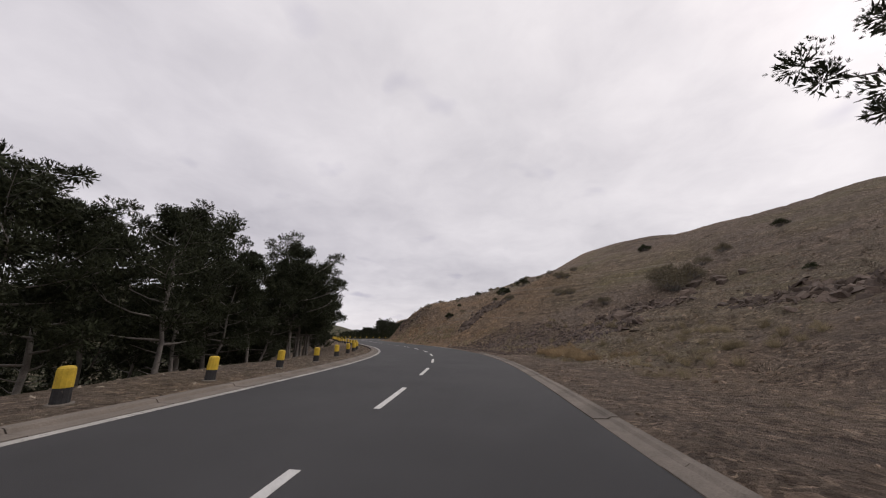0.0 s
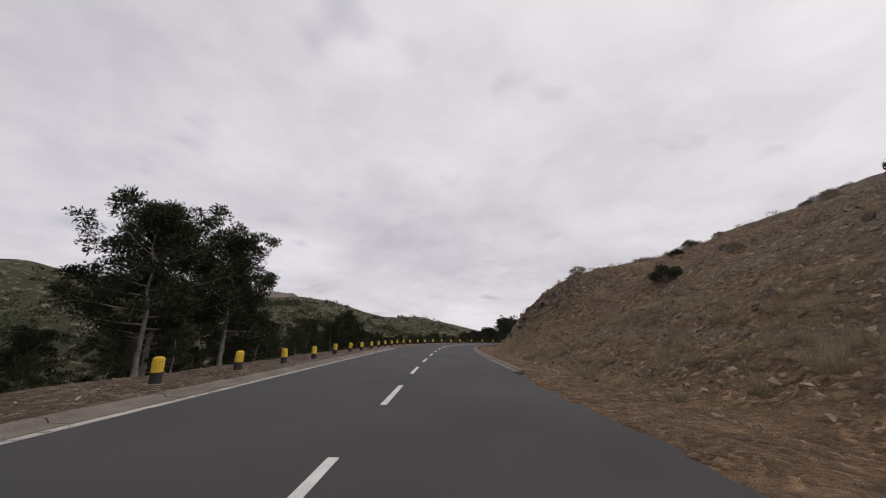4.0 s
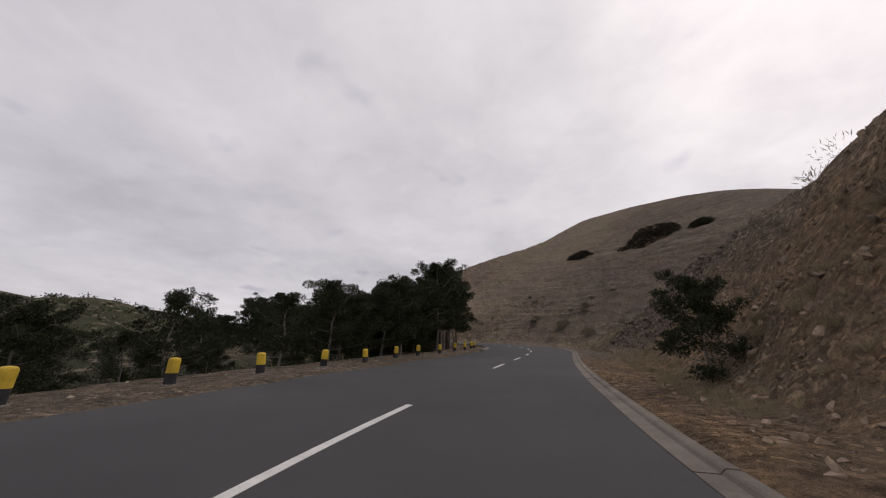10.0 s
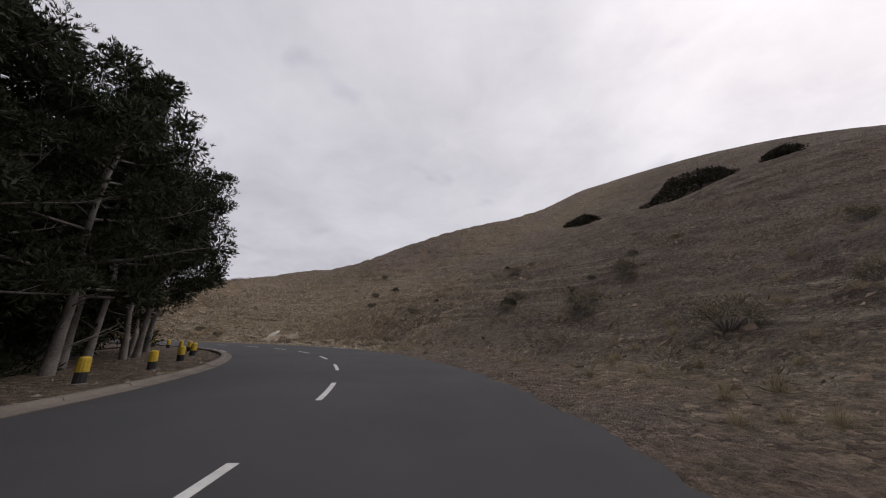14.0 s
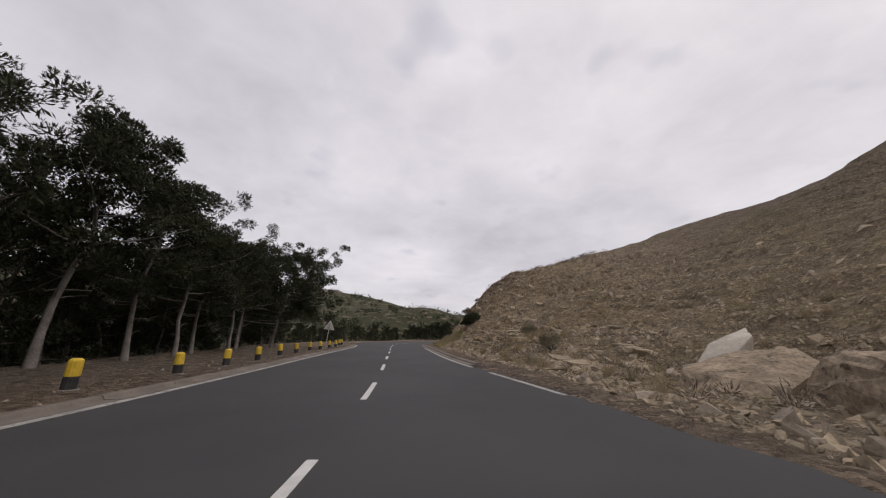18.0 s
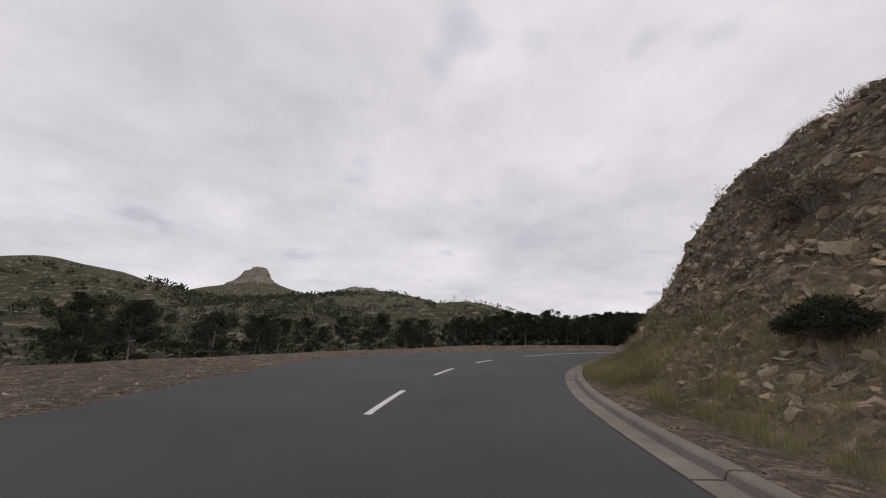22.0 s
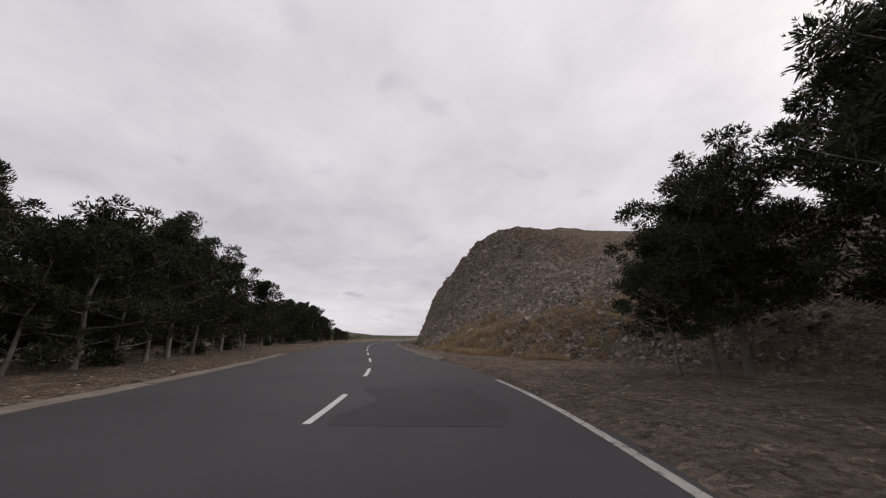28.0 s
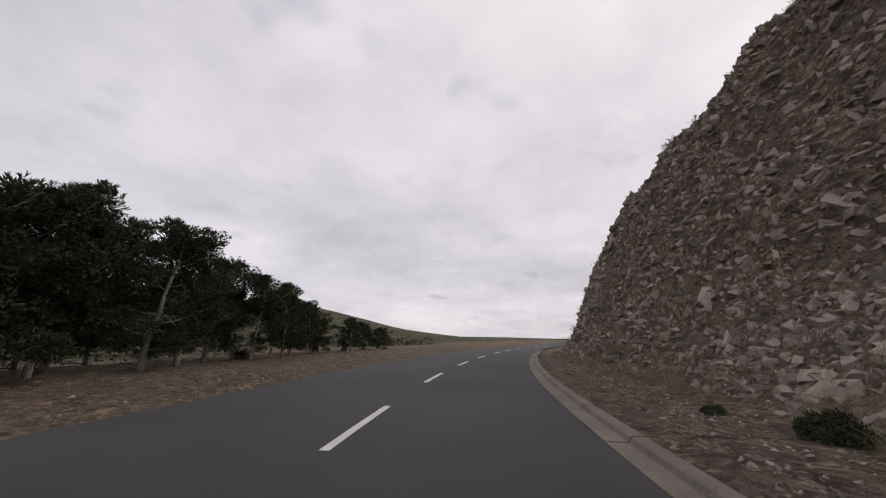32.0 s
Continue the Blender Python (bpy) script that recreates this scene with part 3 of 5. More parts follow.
def ragged(s, kerbs, seed):
    """Broken edge of the asphalt where no kerb holds it."""
    free = 1.0
    for a, c in kerbs:
        free = free * (1 - smooth(a - 1.5, a, s) * smooth(c + 1.5, c, s))
    return 0.1 * free * (lattice(s / 0.9, s * 0, seed) + 0.7 * lattice(s / 0.3, s * 0, seed + 1))


v, f = ribbon(0, 545, lambda s: -left_edge(s) - ragged(s, ((28, 104), (168, 259), (296, 346)), 81), lambda s: right_edge(s) + ragged(s, ((26, 56), (84, 178), (232, 306), (338, 396)), 85), 0.0, 0.0, 0.25)
road = tagged(new("road", mesh_of("road", v, f, MAT_ASPHALT)), "grey asphalt two-lane hill road with white markings", "road", kind="structure")
# centre line: dashes, and long unbroken lines in the right-hand bends
solid = [(108, 142), (283, 302.5)]
for first_s, last_s, gap in ((5.05, 105, 5.19), (150.0, 175, 5.55), (178.1, 279, 5.74), (305.2, 420, 5.72)):
    for s in np.arange(first_s, last_s, gap):
        v, f = ribbon(s, s + 2.45, lambda q: q * 0 - 0.06, lambda q: q * 0 + 0.06, 0.006, 0.006, 0.6, 0.004)
        part("lane_dash", mesh_of("lane_dash", v, f, MAT_PAINT), road)
for a, b in solid:
    v, f = ribbon(a, b, lambda q: q * 0 - 0.065, lambda q: q * 0 + 0.065, 0.006, 0.006, 0.6, 0.004)
    part("centre_line", mesh_of("centre_line", v, f, MAT_PAINT), road)
for a, b, inner, outer in ((0, 104, lambda q: -left_edge(q) + 0.03, lambda q: -left_edge(q) + 0.20), (205, 259, lambda q: -left_edge(q) + 0.03, lambda q: -left_edge(q) + 0.20),
                           (64, 72, lambda q: right_edge(q) - 0.2, lambda q: right_edge(q) - 0.06), (206, 213.8, lambda q: right_edge(q) - 0.5, lambda q: right_edge(q) - 0.38), (214.6, 216.4, lambda q: right_edge(q) - 0.6, lambda q: right_edge(q) - 0.48),
                           (224.5, 229, lambda q: right_edge(q) - 0.22, lambda q: right_edge(q) - 0.06), (231, 251, lambda q: right_edge(q) - 0.22, lambda q: right_edge(q) - 0.06),
                           (318, 333, lambda q: right_edge(q) - 0.2, lambda q: right_edge(q) - 0.06)):
    v, f = ribbon(a, b, inner, outer, 0.006, 0.006, 1.0, 0.004)
    part("edge_line", mesh_of("edge_line", v, f, MAT_OLDPAINT), road, "worn white edge line")
# older patches in the asphalt
for a, b, lo, hi in ((296.8, 308.5, -1.75, -0.35), (322, 324, 0.9, 2.2), (294.9, 296.3, -2.9, -1.9), (328, 331.5, 0.5, 3.0)):
    v, f = ribbon(a, b, lambda q: lo + 0.25 * np.sin(q * 2.1), lambda q: hi + 0.2 * np.sin(q * 1.7 + 1), 0.004, 0.004, 0.4, 0.003)
    part("asphalt_patch", mesh_of("asphalt_patch", v, f, MAT_OLDASPHALT), road, "darker patch of asphalt")


def kerb(name, label, s0, s1, side, width, height, piece=2.0):
    """A row of concrete kerb pieces beside the asphalt, with joints; side 1 is the right."""
    kerb_row = tagged(new(name), label, "kerb", kind="structure")
    gen = random.Random(int(s0))
    s = s0
    while s < s1:
        lift = gen.uniform(-0.008, 0.008)
        q = np.linspace(s + 0.012, s + piece - 0.012, 4)
        edge = right_edge(q) if side > 0 else -left_edge(q)
        offs = [(0.005, 0.012), (width * 0.55, 0.018), (width * 0.62, height - 0.015), (width * 0.68, height), (width * 0.96, height), (width, height - 0.02), (width + 0.01, -0.2), (0.005, -0.2)]
        v = np.concatenate([np.c_[at_road(q, edge + side * o), np.full(4, z + (lift if z > 0 else 0))] for o, z in offs])
        f = [(k * 4 + i, k * 4 + i + 1, (k + 1) % 8 * 4 + i + 1, (k + 1) % 8 * 4 + i) for k in range(8) for i in range(3)] + [tuple(k * 4 for k in range(8)), tuple(k * 4 + 3 for k in range(8))[::-1]]
        part("kerb_piece", mesh_of("kerb_piece", v, f, MAT_KERB), kerb_row)
        s += piece


kerb("kerb_left", "long low concrete kerb, dusty and worn", 28, 104, -1, 0.55, 0.08)
kerb("kerb_left_far", "low concrete kerb along the pine verge", 168, 259, -1, 0.5, 0.08)
kerb("kerb_right_start", "narrow worn kerb at the edge of the dirt", 26, 56, 1, 0.42, 0.05)
kerb("kerb_right", "concrete gutter and kerb below the cut slope", 84, 178, 1, 0.42, 0.07)
kerb("kerb_right_mid", "concrete gutter kerb under the rocky spur", 232, 306, 1, 0.55, 0.1)
kerb("kerb_right_far", "concrete gutter kerb at the foot of the cliff", 341, 396, 1, 0.5, 0.09)
kerb("kerb_left_last", "pale low kerb before the trees", 296, 346, -1, 0.4, 0.04)

# ---- posts ----
def lathe(rings, n=12):
    v, f = [], []
    for r, z in rings:
        v += [(r * math.cos(2 * math.pi * i / n), r * math.sin(2 * math.pi * i / n), z) for i in range(n)]
    for k in range(len(rings) - 1):
        f += [(k * n + i, k * n + (i + 1) % n, (k + 1) * n + (i + 1) % n, (k + 1) * n + i) for i in range(n)]
    f += [tuple(range(n))[::-1], tuple((len(rings) - 1) * n + i for i in range(n))]
    return v, f


post_low = mesh_of("post_base", *lathe([(0.135, -0.2), (0.135, 0.02), (0.13, 0.04), (0.125, 0.3)]), MAT_BLACK, False)
post_up = mesh_of("post_cap", *lathe([(0.13, 0.3), (0.127, 0.58), (0.12, 0.62), (0.09, 0.65), (0.03, 0.66)]), MAT_YELLOW, False)
first = None
rng = random.Random(5)
plinth = mesh_of("post_plinth", *lathe([(0.19, -0.2), (0.19, 0.03), (0.17, 0.045)], 8), MAT_KERB, False)
# the spacing widens and narrows along the road: places, each with the number of gaps up to it
POST_RUNS = [(39.0, 2), (49.7, 3), (59.6, 3), (72.9, 4), (102.3, 9), (110.9, 3), (121.3, 4), (132.0, 5), (144.4, 5), (155.8, 4), (167.0, 3), (182.7, 4), (191.0, 2), (217.9, 7), (228.5, 3), (237.4, 3), (246.3, 3), (256.4, 3), (259.8, 1)]
post_places = [32.2]
for end, gaps in POST_RUNS:
    post_places += list(np.linspace(post_places[-1], end, gaps + 1)[1:])
for s in post_places:
    u = -(float(left_edge(s)) + 1.75)
    x, y = at_road(s, u)
    place = pose(x, y, float(ground_z(x, y)) - 0.02, rng.uniform(-3, 3), rng.uniform(-3, 3), rng.uniform(0, 360))
    if first is None:
        first = new("marker_post")
        tagged(first, "short round concrete roadside post, black below and yellow above", "post", "posts along the verge")
        part("post_base", post_low, first, "black painted base")
        part("post_cap", post_up, first, "yellow painted top")
        part("plinth", plinth, first, "small pale concrete foot")
        first.matrix_basis = place
    else:
        copy_thing(first, place)


# ---- trees ----
def tube(points, radii, n=6):
    points = np.asarray(points, float)
    v, f = [], []
    for i, p in enumerate(points):
        d = points[min(i + 1, len(points) - 1)] - points[max(i - 1, 0)]
        d /= np.linalg.norm(d) + 1e-9
        a = np.cross(d, (0.31, 0.95, 0.05) if abs(d[2]) > 0.7 else (0, 0, 1))
        a /= np.linalg.norm(a)
        b = np.cross(d, a)
        v += [tuple(p + radii[i] * (math.cos(t) * a + math.sin(t) * b)) for t in np.arange(n) * 2 * math.pi / n]
        if i:
            f += [(i * n - n + k, i * n - n + (k + 1) % n, i * n + (k + 1) % n, i * n + k) for k in range(n)]
    return v, f


def joined(pieces):
    v, f = [], []
    for pv, pf in pieces:
        f += [tuple(i + len(v) for i in q) for q in pf]
        v += list(pv)
    return v, f


def tufts(gen, centres, radius, count, length, width, up=0.35):
    """Small leaf or needle sprays round each centre."""
    c = np.repeat(np.asarray(centres, float), count, 0)
    n = len(c)
    d = gen.normal(size=(n, 3))
    d /= np.linalg.norm(d, axis=1, keepdims=True)
    r = np.repeat(np.broadcast_to(radius, (len(centres),)), count)[:, None]
    base = c + d * r * gen.uniform(0.25, 1.0, (n, 1)) * (1, 1, 0.75)
    way = d + gen.normal(size=(n, 3)) * 0.55 + (0, 0, up)
    way /= np.linalg.norm(way, axis=1, keepdims=True)
    side = np.cross(way, gen.normal(size=(n, 3)))
    side /= np.linalg.norm(side, axis=1, keepdims=True) + 1e-9
    ln, wd = length * gen.uniform(0.6, 1.3, (n, 1)), width * gen.uniform(0.6, 1.3, (n, 1))
    v = np.stack([base, base + way * ln * 0.5 + side * wd, base + way * ln, base + way * ln * 0.5 - side * wd], 1).reshape(-1, 3)
    return v, (np.arange(n)[:, None] * 4 + np.arange(4))


def shoots(gen, centres, radius, count, length, width, blades=5):
    """Brushes of needles on the upper shell of each clump, turning upward at their tips."""
    c = np.repeat(np.asarray(centres, float), count, 0)
    n = len(c)
    d = gen.normal(size=(n, 3))
    d /= np.linalg.norm(d, axis=1, keepdims=True)
    d[:, 2] = np.where(d[:, 2] < -0.35, -d[:, 2], d[:, 2])
    r = np.repeat(np.broadcast_to(radius, (len(centres),)), count)[:, None]
    base = c + d * r * gen.uniform(0.5, 1.0, (n, 1)) * (1, 1, 0.72)
    stem = d * 0.75 + gen.normal(size=(n, 3)) * 0.25 + (0, 0, 0.5)
    stem /= np.linalg.norm(stem, axis=1, keepdims=True)
    base, stem = np.repeat(base, blades, 0), np.repeat(stem, blades, 0)
    m = len(base)
    base = base + stem * length * gen.uniform(-0.15, 0.35, (m, 1))
    way = stem * 0.75 + gen.normal(size=(m, 3)) * 0.36
    way /= np.linalg.norm(way, axis=1, keepdims=True)
    side = np.cross(way, gen.normal(size=(m, 3)))
    side /= np.linalg.norm(side, axis=1, keepdims=True) + 1e-9
    ln, wd = length * gen.uniform(0.6, 1.15, (m, 1)), width * gen.uniform(0.7, 1.3, (m, 1))
    v = np.stack([base, base + way * ln * 0.55 + side * wd, base + way * ln, base + way * ln * 0.55 - side * wd], 1).reshape(-1, 3)
    return v, (np.arange(m)[:, None] * 4 + np.arange(4))


def make_pine(seed, height, bare=0.24, spread_r=0.3, limbs=17, count=36, leaf=(0.115, 0.0088), blades=11, thick=0.0125, puff=(0.05, 0.085), core=16, droop=0.0, top=0.8, fill=18, lift=0.85):
    """A pine: a bent trunk, upswept limbs, and flat clumps of needle brushes along them, with gaps between the clumps."""
    gen = np.random.default_rng(seed)
    ob = new("pine_tree")
    lean = gen.normal(size=2) * 0.05 * height
    hs = np.linspace(0, 1, 9)
    bend = np.cumsum(gen.normal(size=(9, 2)), 0) * 0.014 * height
    spine = np.c_[hs[:, None] * lean + bend * np.minimum(1, hs * 2)[:, None], hs * height * 0.9]
    spine[0, 2] = -0.35
    radii = thick * height * (1 - hs * 0.93) + 0.01
    radii[0] *= 1.4
    wood = [tube(spine, radii, 8)]
    centres, size = [], []
    swing = gen.uniform(0, 6.28)
    for i in range(limbs):
        q = (i + gen.uniform(-0.3, 0.3)) / (limbs - 1)
        q = min(max(q, 0.0), 1.0)
        h = bare + (0.97 - bare) * q * 0.95
        root = np.array([np.interp(h, hs, spine[:, k]) for k in range(3)])
        swing += 2.4 + gen.uniform(-0.5, 0.5)
        shape = math.sin(math.pi * (0.2 + top * q))**0.65 if 0.2 + top * q < 1 else 0.2
        reach = spread_r * height * (shape + 0.08) * gen.uniform(0.6, 1.18)
        rise = reach * (0.12 + lift * q - droop * (1 - q)) + 0.03 * height * gen.uniform(-1, 1)
        out = np.array([math.cos(swing), math.sin(swing), 0.0])
        across = np.array([-out[1], out[0], 0.0])
        sway = gen.normal() * 0.12 * reach
        at = lambda f: root + out * reach * f + across * sway * math.sin(f * 2.2) + np.array([0, 0, rise * f**1.6])
        r0 = 0.0052 * height * (1.25 - q)
        wood.append(tube([at(0.0), at(0.35), at(0.7), at(1.0)], [r0, r0 * 0.75, r0 * 0.45, 0.008], 5))
        for f in (0.38, 0.58, 0.78, 0.95, 1.02):
            if gen.random() < 0.12 or (f < 0.5 and q < 0.25):
                continue
            p = at(f) + across * gen.normal() * 0.16 * reach + np.array([0, 0, gen.uniform(-0.01, 0.04) * height])
            wood.append(tube([at(f * 0.85), p], [r0 * 0.35, 0.006], 3))
            centres.append(p)
            size.append(height * gen.uniform(*puff) * (1.1 if f < 0.9 else 0.85))
    for k in range(5):
        centres.append(spine[-1] + gen.normal(size=3) * (0.035 * height, 0.035 * height, 0.02 * height) - (0, 0, 0.035 * height * k))
        size.append(height * gen.uniform(*puff) * 0.8)
    low_end, high_end = height * (bare + 0.06), height * 0.88
    for k in range(fill):
        q = gen.uniform(0, 1)
        z = low_end + (high_end - low_end) * q
        shape = math.sin(math.pi * min(0.95, 0.2 + top * q))**0.65
        a, r = gen.uniform(0, 2 * math.pi), spread_r * height * shape * gen.uniform(0.25, 0.85)
        centres.append(np.array([np.interp(z, spine[:, 2], spine[:, 0]) + r * math.cos(a), np.interp(z, spine[:, 2], spine[:, 1]) + r * math.sin(a), z]))
        size.append(height * gen.uniform(*puff))
    for k in range(6):
        h = bare * gen.uniform(0.3, 1.0)
        root = np.array([np.interp(h, hs, spine[:, j]) for j in range(3)])
        a = gen.uniform(0, 2 * math.pi)
        end = root + np.array([math.cos(a), math.sin(a), gen.uniform(-0.1, 0.6)]) * gen.uniform(0.06, 0.13) * height
        wood.append(tube([root, (root + end) / 2 + gen.normal(size=3) * 0.05, end], [0.022, 0.014, 0.005], 4))
    part("trunk", mesh_of("trunk", *joined(wood), MAT_BARK, True), ob, "pale grey-brown bark")
    size = np.array(size)
    v, f = shoots(gen, centres, size, count, leaf[0], leaf[1], blades)
    hv, hf = tufts(gen, centres, size * 0.62, core * 5, float(size.mean()) * 0.4, float(size.mean()) * 0.055, 0.2)
    part("crown", mesh_of("crown", np.concatenate([v, hv]), np.concatenate([f, hf + len(v)]), MAT_NEEDLE), ob, "dark green needles")
    return ob


def make_bush(seed, height, material_leaf=MAT_BUSH, count=85, clumps=34, leaf=(0.10, 0.02)):
    gen = np.random.default_rng(seed)
    ob = new("bush")
    wood, centres = [], []
    for i in range(clumps):
        a, r = gen.uniform(0, 2 * math.pi), height * 0.75 * math.sqrt(gen.uniform(0, 1))
        end = np.array([math.cos(a) * r, math.sin(a) * r, height * (0.25 + 0.6 * (1 - (r / height / 0.75)**2) * gen.uniform(0.5, 1.1))])
        wood.append(tube([(0.05 * math.cos(a), 0.05 * math.sin(a), -0.1), end * (0.5, 0.5, 0.4), end], [0.03, 0.018, 0.006], 4))
        centres.append(end)
    part("stem", mesh_of("stem", *joined(wood), MAT_BARK), ob, "thin grey stems")
    v, f = tufts(gen, centres, np.full(len(centres), height * 0.2), count, leaf[0], leaf[1])
    part("foliage", mesh_of("foliage", v, f, material_leaf), ob)
    return ob


def stand(ob, s, u, size=1.0, turn=0.0, sink=0.0, lean=0.0):
    x, y = at_road(s, u)
    z = float(ground_z(x, y)) - sink
    return pose(float(x), float(y), z, lean, 0, turn) @ Matrix.Diagonal((size, size, size, 1))


pines = [make_pine(11, 8.0, 0.26, 0.30), make_pine(12, 8.5, 0.32, 0.28, 18), make_pine(13, 7.0, 0.25, 0.34), make_pine(14, 9.0, 0.34, 0.26, 18), make_pine(15, 7.5, 0.22, 0.33, 18), make_pine(16, 8.0, 0.28, 0.3, 16, top=0.7)]
airy_pines = [make_pine(31, 8.5, 0.36, 0.33, 18, 32, core=18, fill=40), make_pine(32, 8.0, 0.38, 0.35, 18, 32, core=18, fill=40, top=0.7), make_pine(33, 9.0, 0.36, 0.31, 18, 32, core=18, fill=40)]
dense_pines = [make_pine(71, 8.0, 0.27, 0.33, 22, 34, core=20, fill=40), make_pine(72, 9.0, 0.28, 0.3, 22, 34, core=20, fill=40), make_pine(73, 7.0, 0.24, 0.36, 22, 34, core=20, fill=40)]
back_pines = [make_pine(61, 8.0, 0.06, 0.34, 17, 14, (0.26, 0.028), 5, core=14, fill=36), make_pine(62, 7.5, 0.05, 0.36, 17, 14, (0.26, 0.028), 5, core=14, fill=36)]
low_pines = [make_pine(21, 4.0, 0.06, 0.44, 16, 28, (0.11, 0.0095), 9, 0.016, (0.07, 0.11), fill=26), make_pine(22, 4.5, 0.08, 0.38, 16, 28, (0.11, 0.0095), 9, 0.016, (0.07, 0.11), fill=26),
             make_pine(23, 3.6, 0.05, 0.48, 15, 28, (0.11, 0.0095), 9, 0.016, (0.08, 0.12), fill=26), make_pine(24, 4.2, 0.12, 0.34, 15, 26, (0.11, 0.0095), 9, 0.016, (0.07, 0.105), fill=14)]
broad_pines = [make_pine(41, 6.0, 0.02, 0.4, 34, 56, (0.10, 0.0075), 11, 0.014, (0.06, 0.09), 22, 0.25, fill=110), make_pine(42, 6.0, 0.03, 0.36, 30, 50, (0.10, 0.0075), 11, 0.014, (0.06, 0.09), 22, 0.2, fill=80)]
overhang_pines = [make_pine(91, 10.0, 0.45, 0.3, 24, 56, (0.105, 0.0078), 12, core=20, fill=30)]
narrow_pines = [make_pine(92, 6.5, 0.2, 0.24, 15, 28, (0.14, 0.0115), 7), make_pine(93, 7.0, 0.28, 0.22, 15, 28, (0.14, 0.0115), 7, fill=10), make_pine(94, 6.0, 0.22, 0.27, 15, 28, (0.14, 0.0115), 7)]
round_pines = [make_pine(81, 9.5, 0.24, 0.48, 46, 44, (0.11, 0.0085), 9, 0.016, (0.05, 0.075), 22, 0.1, 0.6, fill=150, lift=0.3)]
used = set()


def plant(kind, s, u, height, label, group, rng, category="tree", sink=0.0):
    ob = rng.choice(kind)
    if "tall" not in ob:
        ob["tall"] = max(v.co.z for v in ob.children[-1].data.vertices)
    m = stand(ob, s, u, height / ob["tall"], rng.uniform(0, 360), sink)
    if ob.name in used:
        c = copy_thing(ob, m)
        c.matrix_basis = m
    else:
        used.add(ob.name)
        ob.matrix_basis = m
        c = ob
    return tagged(c, label, category, group)


rng = random.Random(3)
PINE_LABEL, PINE_GROUP = "dark green pine with a bare grey trunk on the verge", "pines along the road"
LOW_LABEL, LOW_GROUP = "low spreading dark green pine below the road", "low pines below the road"
GROVE_LABEL = "dark pine deeper in the roadside grove"
LEVEL_LABEL = "bushy pine on the level ground beside the road"


def row(kinds, s0, s1, gap, away, tops, label, group, low=0.86, high=1.06, wide=0.9):
    """A row of trees along the road: away and tops are knots of offset and height by distance along the road."""
    s = s0
    while s < s1:
        u = -float(np.interp(s, *zip(*away))) - rng.uniform(-wide, wide)
        plant(kinds, s, u, float(np.interp(s, *zip(*tops))) * rng.uniform(low, high), label, group, rng)
        s += gap * rng.uniform(0.75, 1.25)


row(pines[:5], 35, 58, 2.7, [(35, 12.5), (45, 10.8), (58, 10.4)], [(35, 7.6), (41, 7.4), (47, 6.2), (53, 6.2), (58, 6.6)], PINE_LABEL, PINE_GROUP)
row(dense_pines, 59, 73, 2.5, [(58, 10.2), (73, 10.4)], [(58, 6.9), (62, 8.0), (66, 8.6), (73, 8.8)], PINE_LABEL, PINE_GROUP)
row(pines, 44, 54, 3.4, [(44, 14), (54, 13.4)], [(44, 8.8), (49, 9.6), (54, 9.4)], PINE_LABEL, PINE_GROUP, 0.92, 1.05, 0.7)
row(back_pines, 40, 74, 2.8, [(40, 17.5), (74, 15)], [(40, 6.5), (52, 6.5), (58, 7), (74, 9)], GROVE_LABEL, PINE_GROUP, 0.75, 1.0, 2)
for s, u, hgt in [(56.2, -10.2, 8.8)]:
    plant(pines[1:4], s, u, hgt, PINE_LABEL, PINE_GROUP, rng)
for s, u, hgt in [(82.5, -9.0, 6.3), (84.5, -10.6, 7.2), (86.8, -9.2, 6.6), (88.6, -10.4, 5.6)]:
    plant(dense_pines, s, u, hgt, "round dense pine just below the verge", PINE_GROUP, rng)
row(low_pines, 72, 150, 2.2, [(72, 9.2), (110, 9.8), (125, 10.5), (150, 9.5)], [(72, 1.9), (79, 1.3), (90, 2.4), (96, 3.4), (100, 4.2), (104, 3.4), (112, 2.7), (122, 2.4), (132, 2.5), (140, 2.8), (150, 3.1)], LOW_LABEL, LOW_GROUP, 0.55, 1.05)
for s, u, hgt in [(101.2, -9.0, 3.2), (102.8, -8.7, 3.7), (104.6, -9.2, 3.4), (106.6, -9.4, 3.0)]:
    plant(low_pines, s, u, hgt, LOW_LABEL, LOW_GROUP, rng)
row(low_pines, 76, 150, 2.7, [(76, 15), (125, 16.5), (150, 15)], [(76, 4), (84, 4.8), (99, 5.2), (109, 5.4), (119, 4.5), (134, 4.3), (150, 4.0)], LOW_LABEL, LOW_GROUP, 0.6, 1.0, 2)
row(low_pines, 151, 163, 1.8, [(151, 9.2), (163, 9)], [(151, 4.0), (157, 5.2), (163, 6.2)], PINE_LABEL, PINE_GROUP)
row(pines, 163.5, 207, 2.6, [(152, 8.6), (166, 8.8), (182, 8.0), (207, 8.6)], [(163, 7.0), (166, 8.4), (172, 8.8), (178, 8.8), (184, 9.0), (190, 9.6), (207, 10)], PINE_LABEL, PINE_GROUP)
row(back_pines, 153, 216, 2.1, [(153, 12.5), (216, 12.8)], [(153, 4.8), (160, 6.0), (165, 7.0), (175, 8.0), (190, 9.5), (216, 9.5)], GROVE_LABEL, PINE_GROUP, 0.8, 1.0, 1.6)
row(airy_pines + pines[1:4], 210, 246, 2.8, [(207, 10.8), (230, 11.6), (252, 11.2)], [(210, 9), (220, 8.6), (228, 8.6), (233, 9.2), (236.5, 9.0), (239, 7.6), (244, 8.0), (252, 8.0)], PINE_LABEL, PINE_GROUP)
